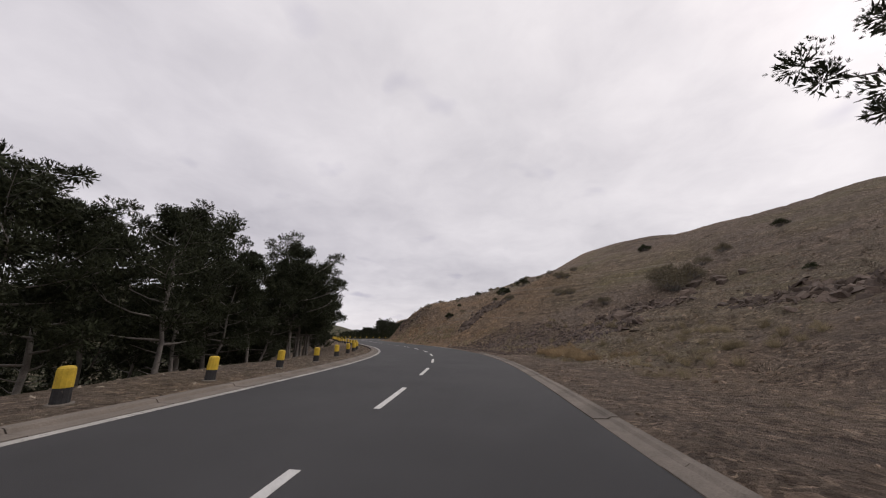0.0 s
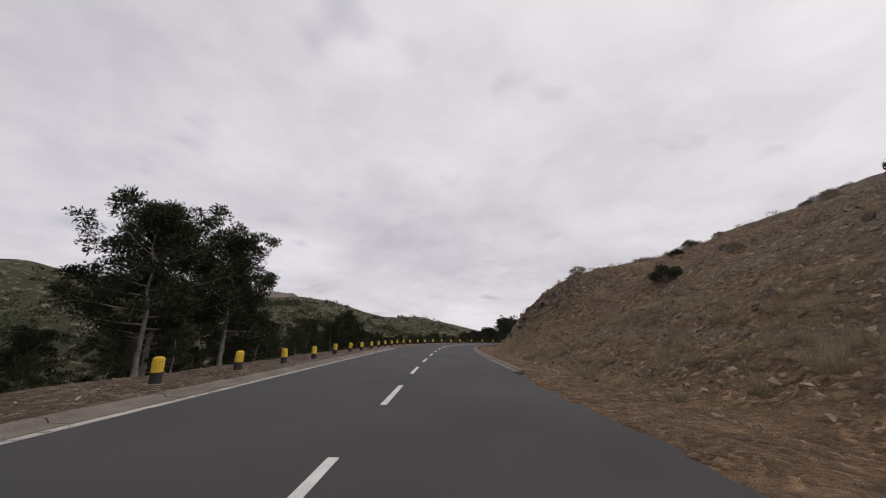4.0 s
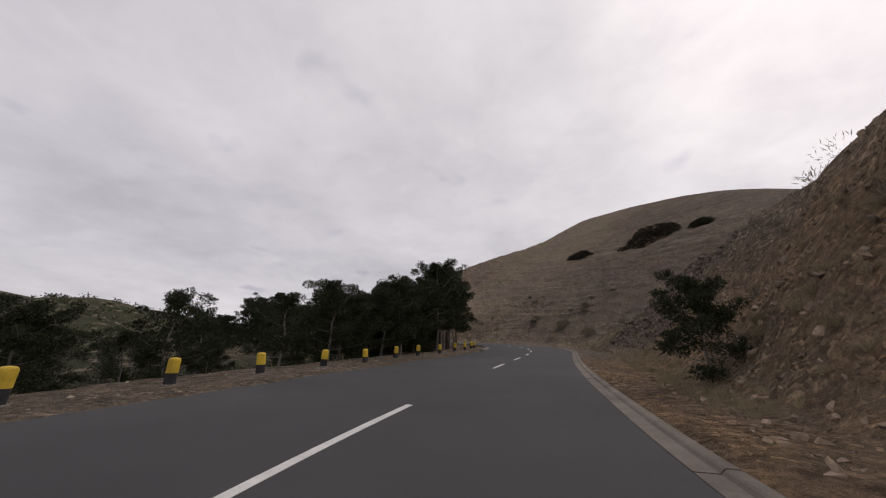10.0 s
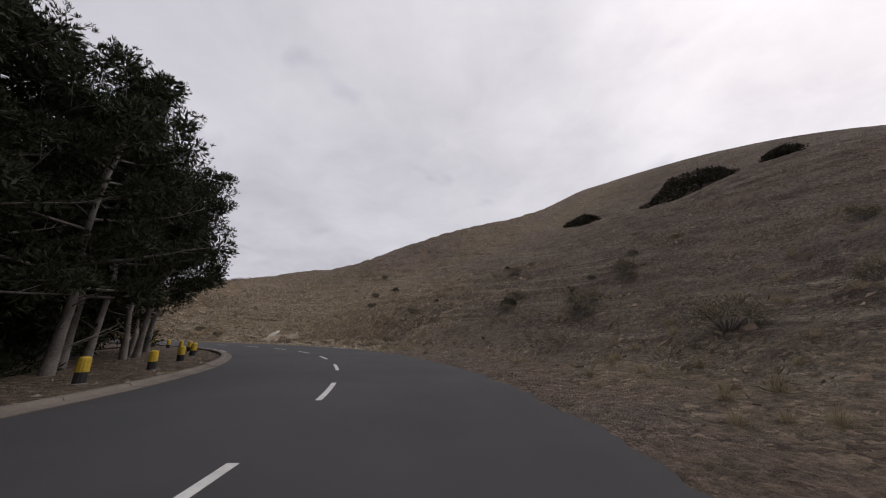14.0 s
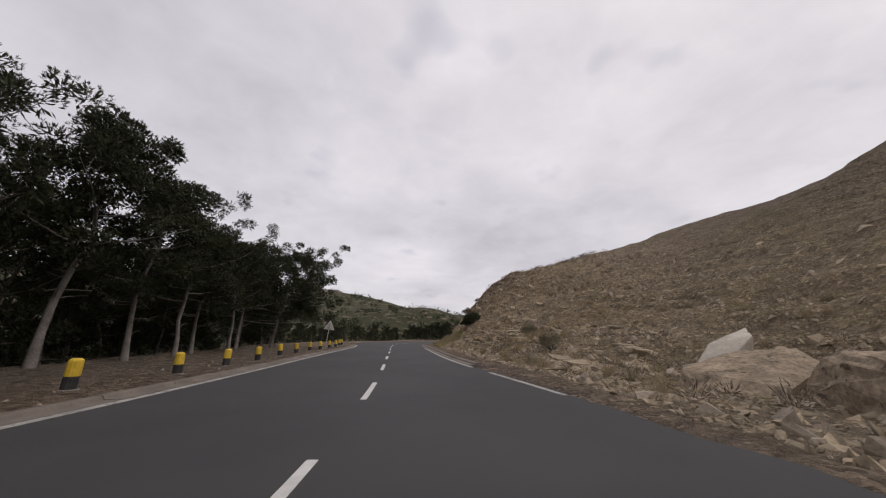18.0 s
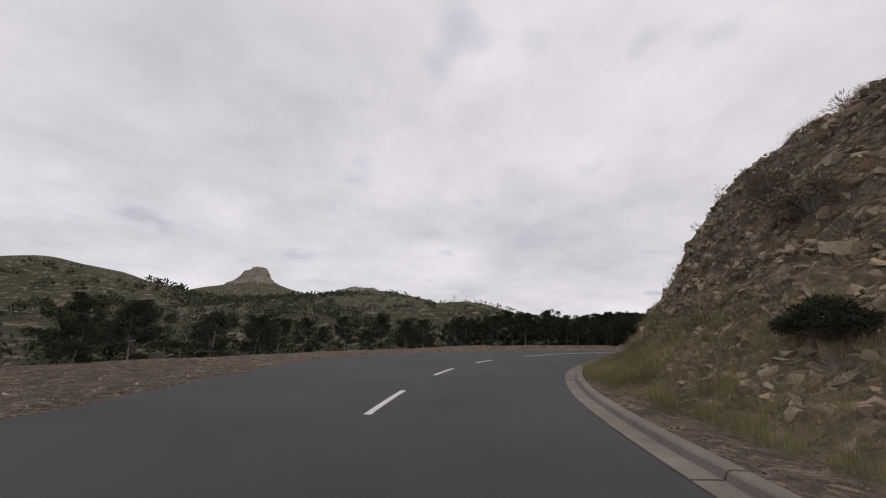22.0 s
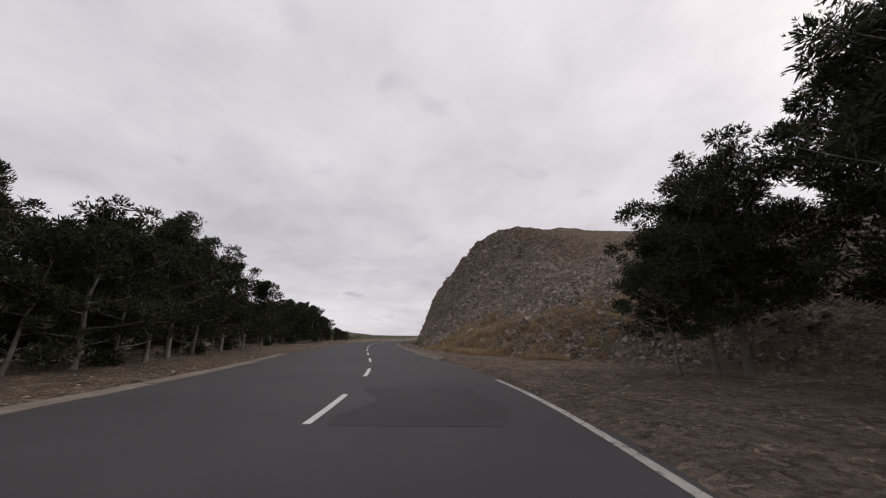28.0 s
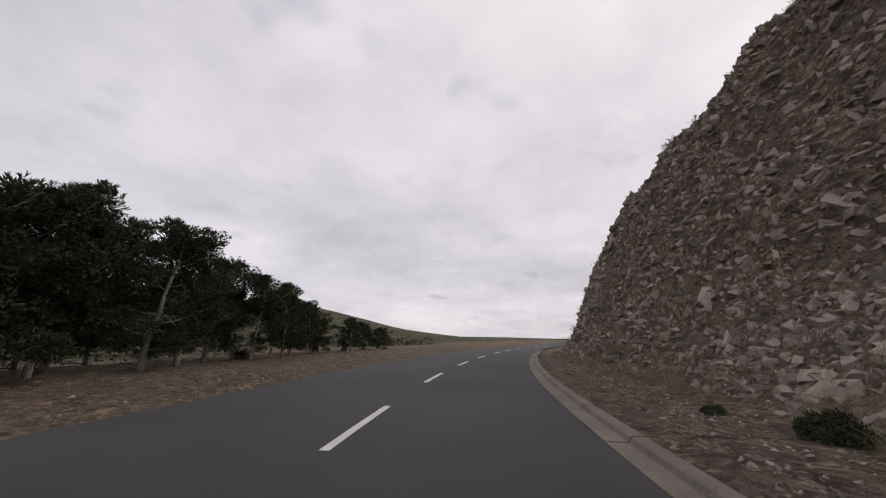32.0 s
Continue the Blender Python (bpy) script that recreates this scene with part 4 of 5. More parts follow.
row(back_pines, 210, 248, 1.7, [(210, 15.5), (248, 16.5)], [(210, 7.5), (248, 7.5)], GROVE_LABEL, PINE_GROUP, 0.7, 1.0, 1.6)
row(low_pines, 208, 258, 2.0, [(208, 19), (258, 21)], [(208, 3.6), (258, 3.0)], LOW_LABEL, LOW_GROUP, 0.7, 1.1, 1.6)
plant(round_pines, 250.3, -10.9, 10.2, "broad round dark pine standing alone on the gravel verge", PINE_GROUP, rng)
for s, u, hgt in [(249.2, -13.4, 9.0), (246.8, -17.5, 9.0)]:
    plant(pines[:4], s, u, hgt, PINE_LABEL, PINE_GROUP, rng)
for s, u, hgt in [(256.4, -16.5, 5.0), (257.8, -14.6, 5.1), (259.2, -16.0, 5.4), (260.2, -14.8, 4.6), (261.6, -16.2, 4.8), (263.4, -17.2, 4.0), (265.2, -18, 3.5)]:
    plant(low_pines[:3], s, u, hgt, "bushy dark pine with boughs sweeping the gravel", LOW_GROUP, rng)
row(low_pines, 260, 313, 2.0, [(258, 19), (270, 18), (280, 16), (288, 12.4), (294, 11.4), (302, 10.8), (313, 10.4)], [(260, 4.6), (264, 4.2), (268, 3.3), (280, 2.8), (288, 2.7), (293, 3.3), (300, 3.7), (313, 3.8)], LOW_LABEL, LOW_GROUP, 0.65, 1.08, 0.8)
row(low_pines, 261, 316, 2.2, [(261, 21), (282, 20), (292, 14.5), (316, 14)], [(261, 5.6), (267, 4.0), (282, 3.5), (300, 4.8), (316, 5.0)], LOW_LABEL, LOW_GROUP, 0.7, 1.05, 1.5)
row(narrow_pines + low_pines[:2], 314, 372, 2.2, [(314, 10.4), (345, 10.2), (372, 10.6)], [(314, 4.4), (322, 5.4), (334, 5.8), (340, 6.6), (346, 6.9), (349, 6.8), (352, 5.4), (355, 4.4), (366, 4.6), (372, 5.4)], LEVEL_LABEL, LOW_GROUP, 0.75, 1.1, 1.2)
row(low_pines, 369, 394, 1.5, [(369, 10.2), (394, 9.8)], [(369, 5.4), (372, 5.8), (375, 5.4), (377, 4.7), (380, 3.6), (384, 2.6), (394, 1.8)], LEVEL_LABEL, LOW_GROUP, 0.85, 1.05)
row(back_pines, 314, 389, 1.9, [(314, 15), (384, 15)], [(314, 5.0), (322, 5.8), (345, 6.4), (353, 7.0), (358, 6.2), (362, 5.2), (372, 5.9), (381, 4.8), (388, 3.0)], LEVEL_LABEL, LOW_GROUP, 0.8, 1.02, 1.8)
for kinds, s, u, hgt in [(broad_pines[:1], 300.2, 6.2, 5.75), (broad_pines[1:], 304.6, 8.8, 4.4), (broad_pines[1:], 307.4, 9.2, 5.2), (broad_pines[:1], 310.5, 10.5, 6.4), (broad_pines[1:], 314.5, 11, 5.6), (broad_pines[1:], 318.5, 12.5, 6.2)]:
    plant(kinds, s, u, hgt, "broad dark pine with branches down to the ground", "pines in the lay-by", rng)
for s, u, hgt in [(322, 13.5, 8.5), (325, 15.5, 9.5), (328.4, 13.6, 9.6), (331.0, 15.6, 9.9), (333.5, 13.2, 8.6), (333.8, 12.3, 7.0), (334.2, 11.2, 5.2), (327, 19, 9.5), (331, 19.5, 9.5), (335.0, 15.6, 6.8)]:
    plant(dense_pines, s, u, hgt, "dark pine with a bare lower trunk in the lay-by", "pines in the lay-by", rng)
plant(low_pines, 147.2, 6.5, 2.8, "young dark green pine at the foot of the cut", "bushes on the slope", rng)
plant(overhang_pines, 36.0, 14.2, 11.2, "tall dense pine beside the verge", PINE_GROUP, rng)

# bushes on the cut slopes
bushes = [make_bush(51, 1.0), make_bush(52, 1.2), make_bush(53, 0.8)]
BUSH_LABEL = "small grey-green bush on the dry slope"
for s, u, hgt in [(369.5, 6.2, 0.36), (371, 5.6, 0.2), (84, 22, 1.3), (82, 25, 1.5)]:
    plant(bushes, s, u, hgt, BUSH_LABEL, "bushes on the slope", rng, "bush", 0.05)
green_bushes = [make_bush(56, 1.1, MAT_BUSH, 150, 60, (0.11, 0.018)), make_bush(57, 1.0, MAT_BUSH, 150, 50, (0.11, 0.018))]
for s, u, hgt in [(261.2, 10.3, 1.2), (262.0, 9.7, 0.9), (264.6, 7.4, 0.6)]:
    plant(green_bushes, s, u, hgt, "dense dark green bush rooted in the rocky cut", "bushes on the slope", rng, "bush", 0.05)
grey_bushes = [make_bush(54, 1.0, MAT_GREYBUSH, 60, 34, (0.13, 0.016)), make_bush(55, 1.2, MAT_GREYBUSH, 60, 34, (0.13, 0.016))]
for s, u, hgt in [(56.0, 21.4, 2.0), (55.2, 20.6, 1.5), (56.9, 21.9, 1.8), (55.6, 22.6, 1.7), (67.5, 21.5, 1.0), (69, 21, 1.1), (57.5, 30, 1.0), (201, 19.6, 1.3), (195.7, 25.4, 1.2), (193.3, 16.1, 1.5), (194.7, 23, 1.1), (192.5, 14.2, 1.2), (211.7, 18.6, 0.9), (186, 13, 1.3), (198, 14, 1.0), (205, 27, 1.1), (188, 30, 1.2), (274, 11.6, 0.9), (262, 9.8, 0.9), (268, 10, 1.1), (243, 11, 0.9), (236, 9.5, 1.0)]:
    plant(grey_bushes, s, u, hgt * 0.78, "rounded dry grey-brown shrub on the hillside", "bushes on the slope", rng, "bush", 0.05)
for i in range(70):
    s = rng.uniform(36, 232)
    plant(grey_bushes if rng.random() < 0.75 else bushes, s, 12 + rng.uniform(0, 30), rng.uniform(0.35, 0.9), "small dry shrub on the open slope", "bushes on the slope", rng, "bush", 0.05)

# a first copy that found no place is taken away
for kinds in (pines, airy_pines, dense_pines, back_pines, low_pines, broad_pines, round_pines, narrow_pines, overhang_pines, bushes, green_bushes, grey_bushes):
    for ob in kinds:
        if ob.name not in used:
            for child in list(ob.children):
                bpy.data.objects.remove(child)
            bpy.data.objects.remove(ob)



def on_hill(x, y, radius, label):
    """A wide low dark thicket high on the hill, made of many clumps."""
    g = np.random.default_rng(int(abs(x) * 7 + abs(y)))
    ob = new("thicket")
    n = int(14 * radius)
    a, r = g.uniform(0, 2 * math.pi, n), radius * np.sqrt(g.uniform(0, 1, n)) * g.uniform(0.8, 1.15, n)
    cx, cy = r * np.cos(a) * 1.15, r * np.sin(a) * 0.9
    cz = 0.4 + 0.42 * radius * np.clip(1 - (r / radius)**2, 0, 1) * g.uniform(0.3, 1.1, n) + ground_z(x + cx, y + cy) - float(ground_z(x, y))
    wood = [tube([(px_ * 0.3, py_ * 0.3, pz_ - 1.5), (px_ * 0.8, py_ * 0.8, pz_ - 0.6), (px_, py_, pz_)], [0.09, 0.06, 0.02], 4) for px_, py_, pz_ in list(zip(cx, cy, cz))[::3]]
    part("stem", mesh_of("stem", *joined(wood), MAT_BARK), ob, "dark crooked stems")
    v, f = tufts(g, np.c_[cx, cy, cz], np.full(n, 0.95), 130, 0.42, 0.10, 0.3)
    part("foliage", mesh_of("foliage", v, f, MAT_THICKET), ob)
    ob.matrix_basis = pose(x, y, float(ground_z(x, y)))
    tagged(ob, label, "thicket", "thickets on the hill")


for x, y, radius in [(69.5, 189, 8.5), (55, 208, 3.4), (71, 173, 2.6)]:
    on_hill(x, y, radius, "wide low dark thicket on the bare hillside")

# ---- road sign seen from behind ----
sign = tagged(new("road_sign"), "leaning triangular road sign seen from its pale grey back", "road sign")
part("pole", mesh_of("pole", *lathe([(0.038, -0.3), (0.038, 2.25), (0.02, 2.27)], 10), MAT_GALVANISED), sign, "grey galvanised pole")
tri = [(-0.47, 1.62), (0.47, 1.62), (0.0, 2.42)]
ring = [(x * k, (z - 1.89) * k + 1.89) for k in (1.0, 0.9) for x, z in tri]
v = [(x, 0.045, z) for x, z in ring[:3]] + [(x, 0.06, z) for x, z in ring[:3]]
part("plate", mesh_of("plate", v, [(0, 1, 2), (5, 4, 3), (0, 3, 4, 1), (1, 4, 5, 2), (2, 5, 3, 0)], MAT_SIGNBACK), sign, "pale triangular plate")
for z in (1.74, 2.05):
    part("bracket", mesh_of("bracket", [(x, y, z + h) for h in (0, 0.04) for x, y in ((-0.16, -0.05), (0.16, -0.05), (0.16, 0.043), (-0.16, 0.043))],
                            [(3, 2, 1, 0), (4, 5, 6, 7), (0, 1, 5, 4), (1, 2, 6, 5), (2, 3, 7, 6), (3, 0, 4, 7)], MAT_GALVANISED), sign)
x, y = at_road(247.2, -5.5)
sign.matrix_basis = pose(float(x), float(y), float(ground_z(x, y)), 0, 6, float(np.degrees(np.interp(249, ROAD_S, turn_at))))


# ---- thin stakes among the pines ----
for s, u, hgt, lean in ((168.6, -7.4, 1.75, 2), (167.6, -8.0, 1.1, -4)):
    stake = tagged(new("wooden_stake", mesh_of("wooden_stake", *lathe([(0.035, -0.2), (0.03, hgt * 0.5), (0.026, hgt - 0.04), (0.012, hgt)], 7), MAT_STAKE)), "thin weathered wooden stake standing under the pines", "stake", "stakes under the pines")
    x, y = at_road(s, u)
    stake.matrix_basis = pose(float(x), float(y), float(ground_z(x, y)), lean, 1, 0)


# ---- stones ----
def rock_shapes(seed, count, flat=0.6, points=11):
    gen = np.random.default_rng(seed)
    shapes = []
    for i in range(count):
        bm = bmesh.new()
        p = gen.normal(size=(points, 3))
        p /= np.linalg.norm(p, axis=1, keepdims=True)
        for q in p * gen.uniform(0.75, 1.15, (points, 1)) * (1, gen.uniform(0.6, 0.95), flat * gen.uniform(0.7, 1.2)):
            bm.verts.new(q)
        bmesh.ops.convex_hull(bm, input=bm.verts)
        bmesh.ops.delete(bm, geom=[k for k in bm.verts if not k.link_faces], context="VERTS")
        bmesh.ops.recalc_face_normals(bm, faces=bm.faces)
        bm.verts.index_update()
        shapes.append((np.array([k.co[:] for k in bm.verts]), np.array([[k.index for k in f.verts] for f in bm.faces if len(f.verts) == 3])))
        bm.free()
    return shapes


def scatter(name, shapes, x, y, size, mat, label, category, gen, sink=0.25, tilt=0.35, upright=False, lift=None):
    """Many small pieces on the ground, joined into one object."""
    x, y, size = np.asarray(x, float), np.asarray(y, float), np.asarray(size, float)
    z = ground_z(x, y)
    e = 0.4
    slope = np.stack([ground_z(x + e, y) - z, ground_z(x, y + e) - z], 1) / e
    pick = gen.integers(0, len(shapes), len(x))
    verts, faces, total = [], [], 0
    for k, (sv, sf) in enumerate(shapes):
        m = pick == k
        n = int(m.sum())
        if not n:
            continue
        a = gen.uniform(0, 2 * math.pi, n)
        v = sv[None] * size[m][:, None, None]
        if not upright:
            q = gen.normal(size=(n, 4)) * (1, tilt, tilt, tilt)
            q /= np.linalg.norm(q, axis=1, keepdims=True)
            qw, qv = q[:, None, :1], np.broadcast_to(q[:, None, 1:], v.shape)
            v = v + 2 * np.cross(qv, np.cross(qv, v) + qw * v)
        ca, sa = np.cos(a)[:, None], np.sin(a)[:, None]
        vx, vy, vz = v[..., 0] * ca - v[..., 1] * sa, v[..., 0] * sa + v[..., 1] * ca, v[..., 2]
        if upright or tilt < 0.4:
            reach = np.clip(np.linalg.norm(slope[m], axis=1), 0, None)[:, None]
            hold = 1 / np.maximum(1, reach / 0.6) * (0.0 if upright else 0.7)
            vz = vz + vx * slope[m][:, :1] * hold + vy * slope[m][:, 1:] * hold
        w = np.stack([vx + x[m][:, None], vy + y[m][:, None], vz + (z[m] - sink * size[m])[:, None]], -1)
        verts.append(w.reshape(-1, 3))
        faces.append((sf[None] + (np.arange(n) * len(sv))[:, None, None]).reshape(-1, sf.shape[1]) + total)
        total += n * len(sv)
    return tagged(new(name, mesh_of(name, np.concatenate(verts), np.concatenate(faces), mat)), label, category, kind="stuff")


def toe_at(s):
    return np.interp(s, [k[0] for k in HILL], [k[1] for k in HILL])


gen = np.random.default_rng(77)
angular = rock_shapes(5, 10, 0.62)
slabs = rock_shapes(6, 8, 0.34)
blocks = rock_shapes(8, 8, 0.48)


def band(n, s0, s1, u0, u1, power=1.0, from_toe=True):
    s = gen.uniform(s0, s1, n)
    u = u0 + (u1 - u0) * gen.uniform(0, 1, n)**power + (toe_at(s) if from_toe else 0)
    p = at_road(s, u)
    return p[:, 0], p[:, 1]


def sizes(n, lo, hi, power=2.5):
    return lo + (hi - lo) * gen.uniform(0, 1, n)**power


for name, shapes, n, s0, s1, u0, u1, lo, hi, mat, label in (
        ("cliff_stones", angular, 42000, 334, 397, 0.3, 13, 0.04, 0.3, MAT_ROCK, "jagged grey-brown rock covering the steep cliff"),
        ("outcrop_stones", angular, 4600, 161, 172.5, 1.4, 9, 0.05, 0.36, MAT_DARKROCK, "dark rough rock of the outcrop at the bend"),
        ("cut_gravel", angular, 7000, 60, 150, -0.8, 6.5, 0.03, 0.19, MAT_RUBBLE, "fine brown rubble at the foot of the cut"),
        ("spur_stones", angular, 22000, 250, 310, 0.4, 14, 0.04, 0.24, MAT_SPURROCK, "broken pale rock on the steep spur"),
        ("layered_stones", blocks, 15000, 202, 258, -0.4, 20, 0.04, 0.32, MAT_BEDROCK, "flat pale broken stones on the slope"),
        ("slope_blocks", blocks, 1400, 203, 266, -0.2, 26, 0.18, 0.6, MAT_BEDROCK, "tilted yellowish slabs lying over the slope"),
        ("slope_lumps", angular, 520, 205, 240, -0.4, 10, 0.16, 0.5, MAT_PALEROCK, "pale broken blocks fallen down the slope"),
        ("scree_streak", angular, 1500, 52.5, 56.5, 3.2, 8.2, 0.04, 0.2, MAT_PURPLEROCK, "streak of dark purple-grey stones down the slope"),
        ("scree_toe", angular, 1700, 56, 64, 0.2, 4.2, 0.04, 0.18, MAT_PURPLEROCK, "dark purple-grey rubble at the foot of the slope"),
        ("cliff_blocks", angular, 1100, 344, 394, 0.8, 12, 0.18, 0.6, MAT_ROCK, "large angular blocks set in the cliff"),
        ("slope_stones", angular, 7000, 40, 150, 0.0, 22, 0.04, 0.22, MAT_RUBBLE, "small brown stones scattered on the slope"),
        ("slope_rubble", angular, 13000, 202, 262, -0.4, 15, 0.04, 0.2, MAT_BEDROCK, "small yellowish broken stones on the slope"),
        ("hill_rubble", angular, 9000, 44, 112, -0.2, 15, 0.03, 0.16, MAT_RUBBLE, "fine brown rubble washed down the hillside"),
        ("cliff_scree", angular, 11000, 340, 398, -1.9, 2.6, 0.02, 0.085, MAT_ROCK, "pale grey-brown scree at the foot of the cliff"),
        ("bowl_stones", slabs, 5000, 166, 214, 1, 50, 0.07, 0.45, MAT_RUBBLE, "flat stones in low terraces on the dry hillside"),
        ("debris_stones", angular, 8500, 54, 68, -1.8, 6.6, 0.04, 0.24, MAT_DARKROCK, "heap of dark broken stones fallen beside the road"),
        ("lay_by_stones", angular, 500, 300, 340, -12, 4, 0.03, 0.16, MAT_ROCK, "small stones on the bare earth of the lay-by")):
    x, y = band(n, s0, s1, u0, u1, 1.0 if name == "cliff_stones" else 1.2)
    scatter(name, shapes, x, y, sizes(n, lo, hi, 2.6), mat, label, "stones", gen, 0.3 if hi > 0.3 else 0.25, 1.0 if shapes is angular else 0.22)
for name, sgn, n, label in (("verge_gravel_left", -1, 6500, "loose gravel on the dirt verge under the pines"), ("verge_gravel_right", 1, 5000, "loose gravel between the asphalt and the slope")):
    s = gen.uniform(34, 392, n)
    u = np.where(sgn < 0, -left_edge(s) - 0.9 - 6 * gen.uniform(0, 1, n)**1.4, right_edge(s) + 0.8 + 2.0 * gen.uniform(0, 1, n))
    p = at_road(s, u)
    scatter(name, angular, p[:, 0], p[:, 1], sizes(n, 0.016, 0.10 if sgn < 0 else 0.075, 3), MAT_PALEROCK if sgn < 0 else MAT_RUBBLE, label, "gravel", gen)


# dark ledges that stick out of the slope, each a heap of broken blocks
spots = [(55.8, 15.3, 0.9), (55.0, 16.4, 1.0), (54.2, 17.3, 1.2), (53.0, 18.0, 0.9), (61, 17.5, 0.8), (52.2, 13.4, 0.8), (47.8, 17.2, 0.9), (46.9, 17.5, 0.9), (46.2, 18.9, 1.2), (44.5, 19.2, 1.6), (42.8, 19.8, 1.4), (76.4, 10.6, 0.9), (77.0, 11.6, 1.0), (77.6, 12.8, 1.1), (78.2, 14.2, 1.2), (78.8, 15.6, 1.1), (77.2, 16.8, 1.1), (104, 10.5, 1.4), (108, 13, 1.3), (112, 9.5, 1.0)]
for s, u, r in spots:
    n = int(80 * r)
    x, y = at_road(s, u)
    scatter("rock_ledge", blocks, x + gen.normal(size=n) * r * 0.55, y + gen.normal(size=n) * r * 0.55, sizes(n, 0.12, 0.55, 1.6), MAT_DARKROCK, "dark weathered rock ledge breaking out of the slope", "rock ledge", gen, 0.05, 0.22).name = "rock_ledge"


# beds of flat stone that show in the cut, one above the other
BOX = [(0, 3, 2, 1), (4, 5, 6, 7), (0, 1, 5, 4), (1, 2, 6, 5), (2, 3, 7, 6), (3, 0, 4, 7)]


def stone_bed(s0, s1, u, thick, dip):
    """A bed of stone broken into long blocks, its edge standing out of the slope."""
    v, f, s = [], [], s0
    base = float(ground_z(*at_road((s0 + s1) / 2, u)))
    while s < s1:
        long = float(gen.uniform(0.25, 1.1))
        out, high, deep = float(gen.normal() * 0.12), float(gen.normal() * 0.04), thick * float(gen.uniform(0.6, 1.25))
        a, b = s + 0.02, min(s + long, s1 + 0.3) - 0.02
        n = len(v)
        for top in (0, 1):
            for ss, uu in ((a, u - 0.1 + out), (b, u - 0.1 + out), (b, u + 1.2), (a, u + 1.2)):
                x, y = at_road(ss + gen.normal() * 0.06, uu + gen.normal() * 0.08)
                level = 0.35 * (base + dip * (ss - (s0 + s1) / 2)) + 0.65 * float(ground_z(*at_road(ss, u)))
                v.append((float(x), float(y), level + 0.06 + high - (0 if top else deep) + float(gen.normal()) * 0.03))
        f += [tuple(n + k for k in q) for q in BOX]
        s += long
    tagged(new("stone_bed", mesh_of("stone_bed", v, f, MAT_BEDROCK)), "bed of flat yellowish stone showing in the cut", "stone bed", kind="stuff")


for s0, s1, u, thick in ((245, 252, 7.7, 0.2), (246.5, 254.5, 8.3, 0.16), (245.0, 255.0, 8.8, 0.22), (244.0, 254.0, 9.4, 0.17), (243.5, 252.0, 10.0, 0.2), (246.0, 253.5, 10.7, 0.15), (247, 251, 11.6, 0.2),
                         (238, 242, 9.6, 0.25), (240, 244.5, 12.0, 0.3), (229, 234, 11.5, 0.25), (231, 238, 9.0, 0.2), (233, 238, 12.8, 0.2), (238, 243, 14.6, 0.2), (246, 251, 13.2, 0.2), (222, 226, 13.5, 0.2), (250, 255, 15.5, 0.2), (249, 257, 12.2, 0.28), (252, 259, 13.6, 0.25), (256, 263, 15.2, 0.3), (257, 262, 12.4, 0.22), (262, 268, 9.4, 0.3), (264, 270, 11.5, 0.3), (256, 262, 17.2, 0.35), (263, 270, 14.5, 0.3)):
    stone_bed(s0, s1, u, thick, 0.02)


def make_boulder(seed, size, mat, label):
    """One rock with broken faces and worn edges."""
    bm = bmesh.new()
    g = np.random.default_rng(seed)
    p = np.concatenate([np.array([(a, b, c) for a in (-1, 1) for b in (-1, 1) for c in (-1, 1)]) * g.uniform(0.5, 1.0, (8, 3)), g.normal(size=(9, 3)) * 0.6])
    for q in p * size:
        bm.verts.new(q)
    bmesh.ops.convex_hull(bm, input=bm.verts)
    bmesh.ops.delete(bm, geom=[k for k in bm.verts if not k.link_faces], context="VERTS")
    bmesh.ops.bevel(bm, geom=bm.edges[:], offset=0.03 * min(size), segments=1, affect="EDGES")
    bmesh.ops.triangulate(bm, faces=bm.faces)
    bmesh.ops.subdivide_edges(bm, edges=[e for e in bm.edges if e.calc_length() > 0.2 * min(size)], cuts=3, use_grid_fill=True)
    for k in bm.verts:
        k.co += k.co.normalized() * 0.2 * min(size) * (noise.noise(k.co * 3.0 / max(size) + Vector((seed, 0, 0))) + 0.5 * noise.noise(k.co * 9.0 / max(size)))
    me = bpy.data.meshes.new("boulder")
    bm.to_mesh(me)
    bm.free()
    me.materials.append(mat)
    return tagged(new("boulder", me), label, "boulder", "boulders at the foot of the slope")


